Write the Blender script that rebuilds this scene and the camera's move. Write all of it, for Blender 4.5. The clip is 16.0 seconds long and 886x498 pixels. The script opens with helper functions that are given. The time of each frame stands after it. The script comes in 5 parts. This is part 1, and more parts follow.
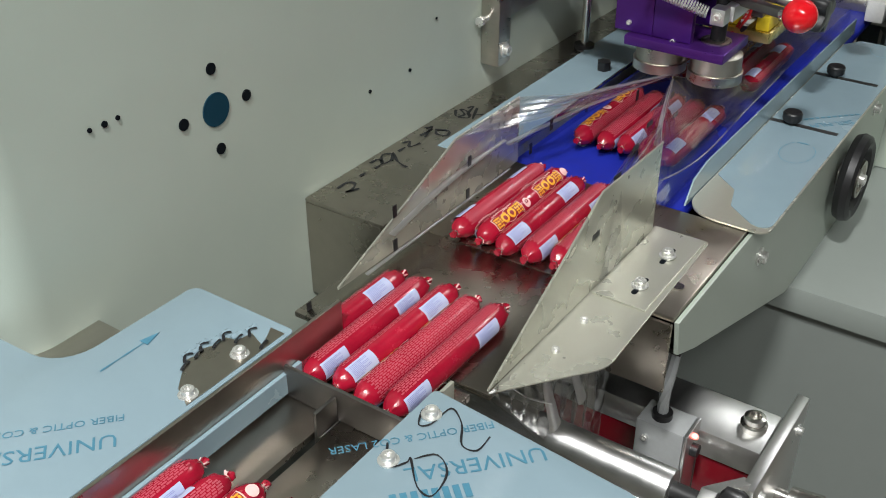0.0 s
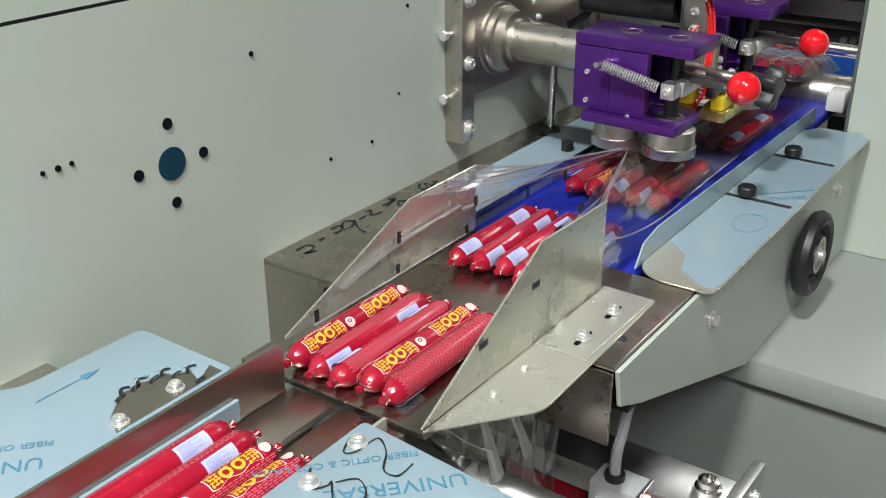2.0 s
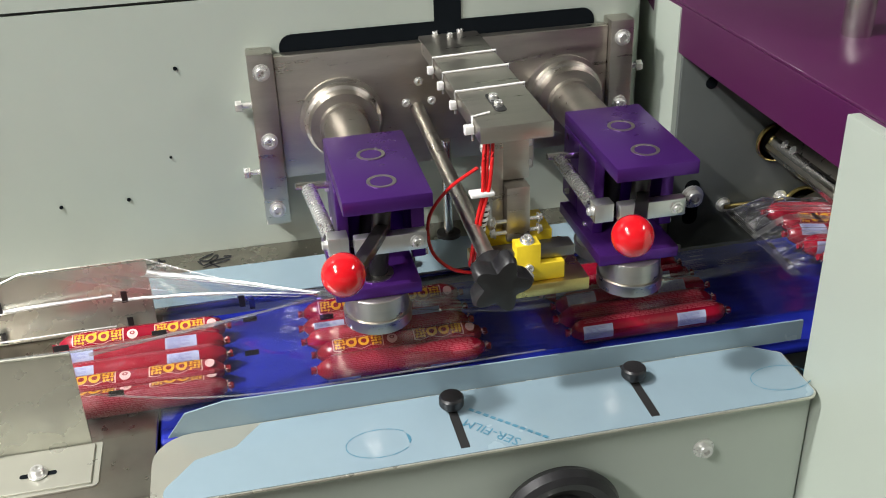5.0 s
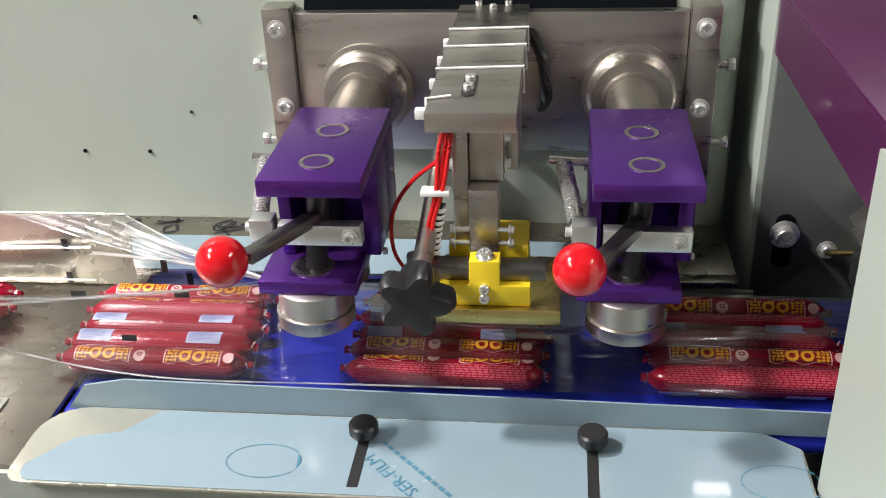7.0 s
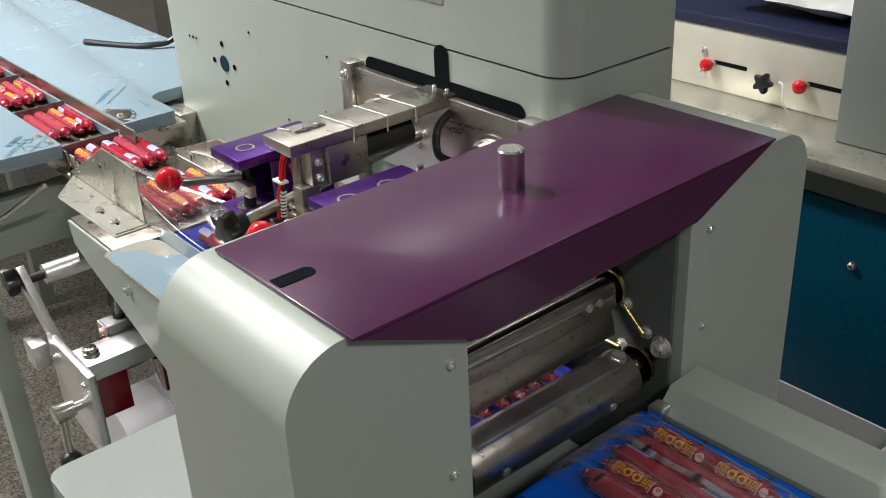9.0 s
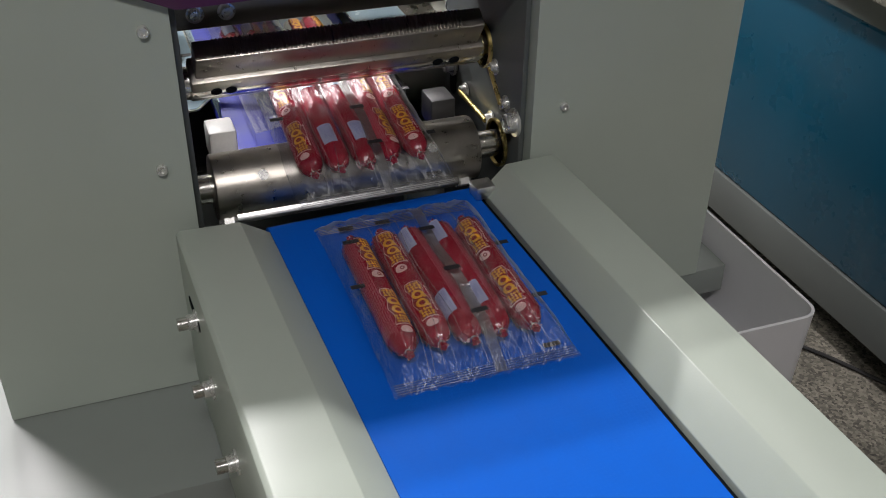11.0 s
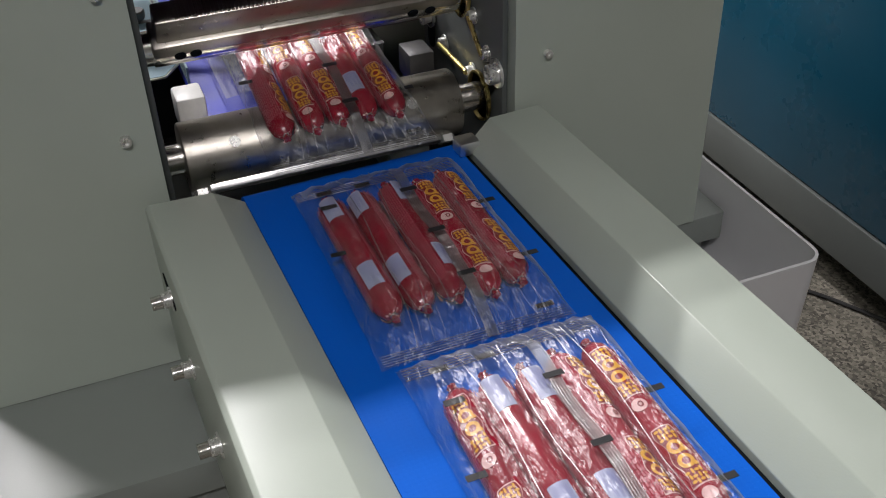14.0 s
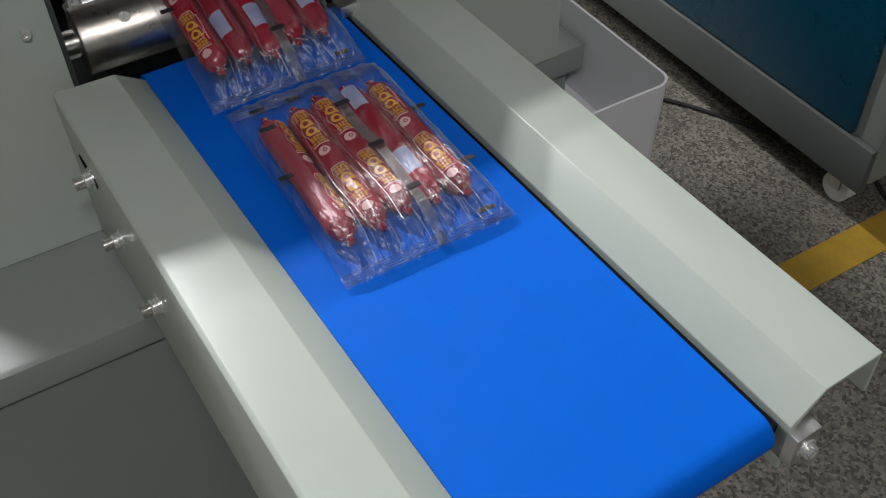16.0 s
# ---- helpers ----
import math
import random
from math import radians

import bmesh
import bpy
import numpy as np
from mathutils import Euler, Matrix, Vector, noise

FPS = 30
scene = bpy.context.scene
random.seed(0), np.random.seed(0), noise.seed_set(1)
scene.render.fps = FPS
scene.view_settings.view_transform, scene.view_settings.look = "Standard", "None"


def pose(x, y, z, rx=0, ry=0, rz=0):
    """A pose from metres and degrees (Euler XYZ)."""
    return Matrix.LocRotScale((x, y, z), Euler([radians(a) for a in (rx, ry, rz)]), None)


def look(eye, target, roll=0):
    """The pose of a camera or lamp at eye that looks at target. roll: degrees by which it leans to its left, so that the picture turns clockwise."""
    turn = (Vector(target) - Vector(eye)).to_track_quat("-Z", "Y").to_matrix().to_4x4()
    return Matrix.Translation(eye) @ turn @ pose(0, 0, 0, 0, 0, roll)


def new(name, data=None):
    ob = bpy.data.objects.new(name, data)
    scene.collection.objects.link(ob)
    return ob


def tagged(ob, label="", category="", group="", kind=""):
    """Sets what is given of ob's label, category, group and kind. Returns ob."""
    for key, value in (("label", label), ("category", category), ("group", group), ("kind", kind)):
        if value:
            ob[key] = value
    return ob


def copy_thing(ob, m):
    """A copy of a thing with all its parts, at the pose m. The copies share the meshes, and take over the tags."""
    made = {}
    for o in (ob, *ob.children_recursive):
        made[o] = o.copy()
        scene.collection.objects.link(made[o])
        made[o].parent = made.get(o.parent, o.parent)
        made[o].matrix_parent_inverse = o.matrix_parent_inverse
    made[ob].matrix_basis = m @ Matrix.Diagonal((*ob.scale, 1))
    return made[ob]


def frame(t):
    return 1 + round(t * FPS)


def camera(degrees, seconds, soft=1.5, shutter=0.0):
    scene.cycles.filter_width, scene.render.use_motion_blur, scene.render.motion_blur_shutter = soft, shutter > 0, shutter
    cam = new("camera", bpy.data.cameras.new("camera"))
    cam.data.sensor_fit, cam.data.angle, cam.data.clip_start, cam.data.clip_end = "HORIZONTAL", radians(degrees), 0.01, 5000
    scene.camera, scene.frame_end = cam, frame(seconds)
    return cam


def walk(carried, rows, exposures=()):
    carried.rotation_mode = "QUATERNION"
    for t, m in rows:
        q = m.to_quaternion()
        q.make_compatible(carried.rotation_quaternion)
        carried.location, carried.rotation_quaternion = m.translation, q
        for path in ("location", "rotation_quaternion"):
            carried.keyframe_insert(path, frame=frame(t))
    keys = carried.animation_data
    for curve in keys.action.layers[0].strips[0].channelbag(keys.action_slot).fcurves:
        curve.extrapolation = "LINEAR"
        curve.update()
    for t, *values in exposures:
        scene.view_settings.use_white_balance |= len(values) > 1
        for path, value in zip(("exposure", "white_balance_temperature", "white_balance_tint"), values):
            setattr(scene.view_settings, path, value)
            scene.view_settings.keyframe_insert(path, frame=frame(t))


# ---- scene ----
cam = camera(47.0, 16.0, soft=1.0)
PATH = [
    (0, (-1.054, -0.335, 1.32), (0.341, 0.627, 0.258), -0.2),
    (0.5, (-1.046, -0.322, 1.293), (0.438, 0.608, 0.327), 0.2),
    (1, (-1.059, -0.339, 1.269), (0.468, 0.589, 0.372), 0.3),
    (1.5, (-1.072, -0.367, 1.267), (0.465, 0.583, 0.41), 0.6),
    (2, (-1.06, -0.403, 1.278), (0.418, 0.647, 0.432), -0.2),
    (2.5, (-0.986, -0.505, 1.318), (0.368, 0.692, 0.462), -0.9),
    (3, (-0.869, -0.591, 1.341), (0.306, 0.76, 0.45), -1.2),
    (3.5, (-0.713, -0.622, 1.358), (0.234, 0.877, 0.431), -1.6),
    (4, (-0.533, -0.681, 1.368), (0.164, 0.942, 0.43), -1.7),
    (4.5, (-0.332, -0.744, 1.375), (0.143, 0.954, 0.431), -1.8),
    (4.7, (-0.263, -0.735, 1.373), (0.146, 0.976, 0.422), -1.9),
    (6.8, (-0.020, -0.567, 1.279), (-0.076, 1.178, 0.303), -1.8),
    (7, (0.055, -0.608, 1.307), (-0.168, 1.131, 0.340), -2.4),
    (7.5, (0.226, -0.697, 1.368), (-0.436, 0.938, 0.426), -3.9),
    (8, (0.421, -0.656, 1.411), (-0.624, 0.781, 0.494), -4.4),
    (8.5, (0.687, -0.599, 1.455), (-0.597, 0.639, 0.551), -4.2),
    (9, (0.935, -0.554, 1.475), (-0.451, 0.565, 0.566), -2.9),
    (9.5, (1.111, -0.506, 1.442), (-0.336, 0.493, 0.49), -1.2),
    (9.6, (1.123, -0.493, 1.427), (-0.335, 0.483, 0.467), -0.4),
    (10, (1.136, -0.367, 1.376), (-0.383, 0.451, 0.364), -0.0),
    (10.2, (1.138, -0.296, 1.346), (-0.417, 0.436, 0.324), -0.0),
    (12.3, (1.055, -0.13, 1.269), (-0.501, 0.382, 0.122), 0.2),
    (12.5, (1.061, -0.13, 1.261), (-0.509, 0.381, 0.132), -0.5),
    (13, (1.059, -0.14, 1.26), (-0.501, 0.391, 0.126), -0.7),
    (13.5, (1.066, -0.149, 1.264), (-0.475, 0.407, 0.116), -1.4),
    (14, (1.084, -0.15, 1.277), (-0.433, 0.422, 0.107), -2.0),
    (14.5, (1.096, -0.156, 1.285), (-0.39, 0.44, 0.087), -1.7),
    (15, (1.144, -0.153, 1.326), (-0.312, 0.448, 0.094), -1.9),
    (15.5, (1.175, -0.151, 1.341), (-0.201, 0.468, 0.029), -2.5),
    (16, (1.134, -0.182, 1.348), (-0.089, 0.492, -0.085), -2.2),
]
EXPOSURES = [(0, -0.33, 6250, 9), (1, -0.17, 6250, 10), (2.5, 0.13, 6250, 10), (4.5, 0.3, 6350, 11), (7, 0.45, 6450, 15), (8.5, 0.08, 6400, 13), (9, 0.2, 6350, 14), (9.5, 0.36, 6320, 15), (10, 0.33, 6300, 15), (12.3, 0.33, 6480, 17), (14, 0.27, 6340, 16), (15, 0.29, 6230, 15), (16, 0.34, 6180, 14)]
walk(cam, [(t, look(eye, target, roll)) for t, eye, target, roll in PATH], EXPOSURES)

# ---- light ----
world = bpy.data.worlds.new("hall_air")
scene.world = world
world.use_nodes = True
world.node_tree.nodes["Background"].inputs[0].default_value = (0.75, 0.82, 0.85, 1)
world.node_tree.nodes["Background"].inputs[1].default_value = 0.25


def ceiling_lamp_light(x, y, z, sx, sy, watts, tint=(1.0, 0.98, 0.94)):
    data = bpy.data.lights.new("ceiling_lamp_light", "AREA")
    data.shape, data.size, data.size_y, data.energy, data.color = "RECTANGLE", sx, sy, watts, tint
    ob = new("ceiling_lamp_light", data)
    ob.location = (x, y, z)
    return ob


LAMPS = [(-1.85, -0.3, 3.3, 0.22, 0.22, 112), (-2.3, -1.6, 3.3, 0.12, 1.2, 105), (-0.6, 1.5, 3.3, 1.2, 0.07, 6), (0.5, 2.6, 3.3, 1.2, 0.07, 6), (2.6, -0.7, 3.3, 0.12, 1.2, 38)]
for lamp in LAMPS:
    ceiling_lamp_light(*lamp)

# ---- materials ----
MATS = {}


def mat(name, color, rough=0.5, metal=0.0, var=0.12, scale=30.0, bump=0.0, bscale=200.0, coat=0.0, spec=0.5, stretch=(1, 1, 1), fine=0.0, rvar=0.1, spread=0.0):
    """Principled material with two scales of variation, optional brushed grain and relief."""
    m = bpy.data.materials.new(name)
    m.use_nodes = True
    nt = m.node_tree
    b = nt.nodes["Principled BSDF"]
    b.inputs["Metallic"].default_value = metal
    b.inputs["Coat Weight"].default_value = coat
    b.inputs["Specular IOR Level"].default_value = spec
    tc = nt.nodes.new("ShaderNodeTexCoord")
    mp = nt.nodes.new("ShaderNodeMapping")
    mp.inputs["Scale"].default_value = stretch
    nt.links.new(tc.outputs["Object"], mp.inputs[0])
    n1 = nt.nodes.new("ShaderNodeTexNoise")
    n1.inputs["Scale"].default_value, n1.inputs["Detail"].default_value = scale, 5
    n2 = nt.nodes.new("ShaderNodeTexNoise")
    n2.inputs["Scale"].default_value, n2.inputs["Detail"].default_value = scale * 9, 3
    nt.links.new(mp.outputs[0], n1.inputs["Vector"])
    nt.links.new(mp.outputs[0], n2.inputs["Vector"])
    add = nt.nodes.new("ShaderNodeMath")
    add.operation = "MULTIPLY_ADD"
    nt.links.new(n2.outputs["Fac"], add.inputs[0])
    add.inputs[1].default_value = 0.35 + fine
    nt.links.new(n1.outputs["Fac"], add.inputs[2])
    ramp = nt.nodes.new("ShaderNodeMapRange")
    ramp.inputs["From Min"].default_value, ramp.inputs["From Max"].default_value = 0.4, 1.0
    ramp.inputs["To Min"].default_value, ramp.inputs["To Max"].default_value = 1 - var, 1 + var
    nt.links.new(add.outputs[0], ramp.inputs["Value"])
    mul = nt.nodes.new("ShaderNodeVectorMath")
    mul.operation = "SCALE"
    mul.inputs[0].default_value = color[:3]
    nt.links.new(ramp.outputs[0], mul.inputs["Scale"])
    last = mul.outputs[0]
    if spread:
        info = nt.nodes.new("ShaderNodeObjectInfo")
        r2 = nt.nodes.new("ShaderNodeMapRange")
        r2.inputs["To Min"].default_value, r2.inputs["To Max"].default_value = 1 - spread, 1 + spread
        nt.links.new(info.outputs["Random"], r2.inputs["Value"])
        m2 = nt.nodes.new("ShaderNodeVectorMath")
        m2.operation = "SCALE"
        nt.links.new(last, m2.inputs[0])
        nt.links.new(r2.outputs[0], m2.inputs["Scale"])
        last = m2.outputs[0]
    nt.links.new(last, b.inputs["Base Color"])
    rr = nt.nodes.new("ShaderNodeMapRange")
    rr.inputs["From Min"].default_value, rr.inputs["From Max"].default_value = 0.4, 1.0
    rr.inputs["To Min"].default_value, rr.inputs["To Max"].default_value = max(0.02, rough - rvar), min(1, rough + rvar)
    nt.links.new(add.outputs[0], rr.inputs["Value"])
    nt.links.new(rr.outputs[0], b.inputs["Roughness"])
    if bump:
        n3 = nt.nodes.new("ShaderNodeTexNoise")
        n3.inputs["Scale"].default_value, n3.inputs["Detail"].default_value = bscale, 2
        nt.links.new(mp.outputs[0], n3.inputs["Vector"])
        bp = nt.nodes.new("ShaderNodeBump")
        bp.inputs["Strength"].default_value, bp.inputs["Distance"].default_value = bump, 0.001
        nt.links.new(n3.outputs["Fac"], bp.inputs["Height"])
        nt.links.new(bp.outputs[0], b.inputs["Normal"])
    MATS[name] = m
    return m


def clear(name, color, rough, weight, wrinkle):
    """Thin clear plastic: mostly see-through with a glossy skin."""
    m = bpy.data.materials.new(name)
    m.use_nodes = True
    nt = m.node_tree
    out = nt.nodes["Material Output"]
    nt.nodes.remove(nt.nodes["Principled BSDF"])
    tr = nt.nodes.new("ShaderNodeBsdfTransparent")
    tr.inputs[0].default_value = (*color, 1)
    gl = nt.nodes.new("ShaderNodeBsdfGlossy")
    gl.inputs["Roughness"].default_value = rough
    lw = nt.nodes.new("ShaderNodeLayerWeight")
    lw.inputs[0].default_value = 0.5
    fr = nt.nodes.new("ShaderNodeMath")
    fr.operation = "POWER"
    nt.links.new(lw.outputs["Facing"], fr.inputs[0])
    fr.inputs[1].default_value = 3.0
    sc = nt.nodes.new("ShaderNodeMath")
    sc.operation = "MULTIPLY_ADD"
    sc.inputs[1].default_value, sc.inputs[2].default_value = 0.65, weight
    nt.links.new(fr.outputs[0], sc.inputs[0])
    no = nt.nodes.new("ShaderNodeTexNoise")
    no.inputs["Scale"].default_value, no.inputs["Detail"].default_value = 1.6, 3
    tc = nt.nodes.new("ShaderNodeTexCoord")
    mp = nt.nodes.new("ShaderNodeMapping")
    mp.inputs["Scale"].default_value = wrinkle
    nt.links.new(tc.outputs["Object"], mp.inputs[0])
    nt.links.new(mp.outputs[0], no.inputs["Vector"])
    bp = nt.nodes.new("ShaderNodeBump")
    bp.inputs["Strength"].default_value, bp.inputs["Distance"].default_value = 0.7, 0.012
    nt.links.new(no.outputs["Fac"], bp.inputs["Height"])
    nt.links.new(bp.outputs[0], gl.inputs["Normal"])
    mx = nt.nodes.new("ShaderNodeMixShader")
    nt.links.new(sc.outputs[0], mx.inputs[0])
    nt.links.new(tr.outputs[0], mx.inputs[1])
    nt.links.new(gl.outputs[0], mx.inputs[2])
    nt.links.new(mx.outputs[0], out.inputs[0])
    MATS[name] = m
    return m


PAINT = mat("grey_green_paint", (0.40, 0.45, 0.39), 0.38, 0, 0.05, 3, 0.06, 900)
PAINT_D = mat("grey_paint", (0.235, 0.26, 0.24), 0.42, 0, 0.06, 4, 0.06, 900)
PAINT_DD = mat("dark_grey_paint", (0.20, 0.22, 0.205), 0.45, 0, 0.06, 4, 0.06, 900)
STEEL = mat("brushed_steel", (0.50, 0.47, 0.42), 0.34, 1.0, 0.10, 14, 0.12, 500, stretch=(1, 8, 8))
STEEL_D = mat("dull_steel_sheet", (0.42, 0.38, 0.33), 0.3, 1.0, 0.14, 9, 0.05, 300)
CHROME = mat("polished_steel", (0.66, 0.64, 0.60), 0.22, 1.0, 0.06, 20)
ALU = mat("milled_aluminium", (0.70, 0.70, 0.69), 0.36, 1.0, 0.06, 20, 0.05, 600)
BOLT = mat("zinc_plated_steel", (0.74, 0.74, 0.71), 0.3, 0.75, 0.08, 60)
DARK = mat("blackened_steel", (0.035, 0.035, 0.035), 0.5, 0.4, 0.2, 30)
BLACK = mat("black_plastic", (0.012, 0.012, 0.013), 0.42, 0, 0.2, 60, 0.1, 800)
PURPLE = mat("purple_gloss_paint", (0.066, 0.0095, 0.052), 0.3, 0, 0.06, 6, 0.03, 500, coat=0.25, rvar=0.04)
ANOD = mat("violet_anodised_aluminium", (0.10, 0.025, 0.23), 0.30, 0.7, 0.04, 12, 0.02, 900, rvar=0.04)
RED = mat("red_ball_plastic", (0.62, 0.006, 0.012), 0.12, 0, 0.03, 20, coat=0.6, rvar=0.02)
BLUEBELT = mat("blue_belt_rubber", (0.0, 0.106, 0.57), 0.65, 0, 0.04, 40, 0.25, 700, spec=0.12)
NAVYBELT = mat("dark_blue_belt_rubber", (0.012, 0.022, 0.30), 0.5, 0, 0.1, 40, 0.1, 700, spec=0.25)
NAVYDARK = mat("navy_coated_fabric", (0.010, 0.014, 0.045), 0.5, 0, 0.1, 20)
FILMBLUE = mat("pale_blue_protective_film", (0.23, 0.315, 0.36), 0.24, 0.0, 0.06, 5, 0.2, 60, coat=0.3)
PRINT = mat("blue_print", (0.06, 0.19, 0.27), 0.45)
INK = mat("black_ink", (0.01, 0.01, 0.012), 0.5)
YELLOW = mat("yellow_paint", (0.75, 0.55, 0.02), 0.4, 0.1, 0.08, 40)
BRASS = mat("worn_brass", (0.62, 0.50, 0.19), 0.3, 1.0, 0.15, 40)
WIRE = mat("red_wire_insulation", (0.6, 0.01, 0.01), 0.4)
WHITE = mat("white_nylon", (0.75, 0.75, 0.72), 0.45)
TRAY = mat("white_plastic_tray", (0.66, 0.66, 0.67), 0.45, 0, 0.05, 6)
CASING = mat("red_sausage_casing", (0.31, 0.006, 0.024), 0.22, 0, 0.16, 60, 0.22, 220, coat=0.15, spread=0.14)
LABEL = mat("lavender_label", (0.42, 0.46, 0.64), 0.45, 0, 0.04, 60)
LABELBAR = mat("violet_label_print", (0.26, 0.27, 0.52), 0.5)
GOLD = mat("yellow_print", (0.80, 0.40, 0.025), 0.4, 0, 0.06, 80)
PINK = mat("pink_white_print", (0.80, 0.50, 0.48), 0.45, 0, 0.08, 90)
FINEPRINT = mat("fine_pale_print", (0.44, 0.065, 0.095), 0.35)
MAROON = mat("dark_red_print", (0.24, 0.004, 0.012), 0.4)
REDGLASS = mat("dark_red_sensor_window", (0.16, 0.003, 0.01), 0.12, 0, 0.05, 10, coat=0.5)
NBBLUE = mat("teal_blue_paint", (0.0, 0.052, 0.095), 0.3, 0, 0.06, 4, 0.05, 500)
CREAM = mat("cream_steel_panel", (0.62, 0.60, 0.50), 0.4, 0.3, 0.08, 6)
NBRAIL = mat("dark_grey_rail_paint", (0.085, 0.095, 0.09), 0.45, 0, 0.1, 8)
YLINE = mat("yellow_floor_paint", (0.40, 0.245, 0.02), 0.6, 0, 0.25, 12)
HALLWALL = mat("hall_wall_plaster", (0.74, 0.75, 0.74), 0.8, 0, 0.1, 2)
MAGENTA = mat("plum_lacquer", (0.26, 0.07, 0.13), 0.35, 0, 0.12, 10)
CABLE = mat("grey_cable", (0.30, 0.31, 0.31), 0.45)
FILM = clear("clear_wrapping_film", (0.96, 0.96, 0.965), 0.17, 0.21, (2.0, 14.0, 14.0))
POUCH = clear("clear_pouch_film", (0.95, 0.95, 0.96), 0.42, 0.085, (26.0, 60.0, 40.0))
FOLD = clear("creased_film_fold", (0.97, 0.97, 0.97), 0.5, 0.22, (4.0, 30.0, 30.0))
# much glossier than FILM, for shapes that stand in for its highlights
FOLDB = clear("highlight_streak_film", (0.97, 0.97, 0.97), 0.38, 0.58, (3.0, 20.0, 20.0))
SEAM = clear("ribbed_seam_film", (0.82, 0.82, 0.83), 0.3, 0.26, (60.0, 8.0, 8.0))
LED = bpy.data.materials.new("red_indicator_light")
LED.use_nodes = True
LED.node_tree.nodes["Principled BSDF"].inputs["Emission Color"].default_value = (1, 0.05, 0.02, 1)
LED.node_tree.nodes["Principled BSDF"].inputs["Emission Strength"].default_value = 6
GLOW = bpy.data.materials.new("lamp_diffuser_glow")
GLOW.use_nodes = True
GLOW.node_tree.nodes["Principled BSDF"].inputs["Emission Color"].default_value = (1, 0.98, 0.95, 1)
GLOW.node_tree.nodes["Principled BSDF"].inputs["Emission Strength"].default_value = 5


def floor_material():
    """Worn terrazzo: pale and dark chips in a grey-brown binder."""
    m = mat("worn_terrazzo", (0.105, 0.097, 0.078), 0.55, 0, 0.3, 3, 0.1, 100)
    nt = m.node_tree
    b = nt.nodes["Principled BSDF"]
    src = b.inputs["Base Color"].links[0].from_socket
    tc = nt.nodes.new("ShaderNodeTexCoord")
    v = nt.nodes.new("ShaderNodeTexVoronoi")
    v.inputs["Scale"].default_value = 190
    nt.links.new(tc.outputs["Object"], v.inputs["Vector"])
    sep = nt.nodes.new("ShaderNodeSeparateColor")
    nt.links.new(v.outputs["Color"], sep.inputs[0])
    r = nt.nodes.new("ShaderNodeMapRange")
    r.inputs["To Min"].default_value, r.inputs["To Max"].default_value = 0.45, 2.3
    nt.links.new(sep.outputs[0], r.inputs["Value"])
    s = nt.nodes.new("ShaderNodeVectorMath")
    s.operation = "SCALE"
    nt.links.new(src, s.inputs[0])
    nt.links.new(r.outputs[0], s.inputs["Scale"])
    nt.links.new(s.outputs[0], b.inputs["Base Color"])
    return m


TERRAZZO = floor_material()


def belt_weave(m, scale):
    nt = m.node_tree
    b = nt.nodes["Principled BSDF"]
    tc = nt.nodes.new("ShaderNodeTexCoord")
    mp = nt.nodes.new("ShaderNodeMapping")
    mp.inputs["Rotation"].default_value = (0, 0, 0.785)
    nt.links.new(tc.outputs["Object"], mp.inputs[0])
    ck = nt.nodes.new("ShaderNodeTexChecker")
    ck.inputs["Scale"].default_value = scale
    nt.links.new(mp.outputs[0], ck.inputs["Vector"])
    bp = nt.nodes.new("ShaderNodeBump")
    bp.inputs["Strength"].default_value, bp.inputs["Distance"].default_value = 0.35, 0.0008
    nt.links.new(ck.outputs["Fac"], bp.inputs["Height"])
    nt.links.new(bp.outputs[0], b.inputs["Normal"])


belt_weave(BLUEBELT, 420)

# ---- mesh helpers ----


def thing(name, at=(0, 0, 0), label="", category="", group="", kind=""):
    ob = new(name)
    ob.location = at
    ob.empty_display_size = 0.02
    return tagged(ob, label, category, group, kind)


def place_of(ob):
    v = Vector(ob.location)
    while ob.parent:
        ob = ob.parent
        v += Vector(ob.location)
    return v


def part(name, bm, material, parent=None, label="", smooth=False):
    me = bpy.data.meshes.new(name)
    if parent is not None:
        bmesh.ops.translate(bm, vec=-place_of(parent), verts=bm.verts)
    bm.to_mesh(me)
    bm.free()
    me.materials.append(material)
    if smooth:
        for p in me.polygons:
            p.use_smooth = True
        me.set_sharp_from_angle(angle=radians(38))
    ob = new(name, me)
    if parent is not None:
        ob.parent = parent
    if label:
        ob["label"] = label
    return ob


def single(name, bm, material, label, category, kind="", group="", smooth=False):
    return tagged(part(name, bm, material, None, "", smooth), label, category, group, kind)


def mesh():
    return bmesh.new()


def merge(bm, other):
    me = bpy.data.meshes.new("tmp")
    other.to_mesh(me)
    other.free()
    bm.from_mesh(me)
    bpy.data.meshes.remove(me)
    return bm


def box(x0, x1, y0, y1, z0, z1, bev=0.0012, bm=None, seg=2):
    t = bmesh.new()
    bmesh.ops.create_cube(t, size=1)
    for v in t.verts:
        v.co = Vector((x0 + (x1 - x0) * (v.co.x + 0.5), y0 + (y1 - y0) * (v.co.y + 0.5), z0 + (z1 - z0) * (v.co.z + 0.5)))
    if bev:
        bmesh.ops.bevel(t, geom=t.edges[:], offset=bev, segments=seg, affect="EDGES", profile=0.5, clamp_overlap=True)
    return merge(bm, t) if bm else t


def cyl(p0, p1, r, bm=None, n=24, r2=None, bev=0.0):
    p0, p1 = Vector(p0), Vector(p1)
    d = p1 - p0
    t = bmesh.new()
    bmesh.ops.create_cone(t, cap_ends=True, segments=n, radius1=r, radius2=r if r2 is None else r2, depth=d.length)
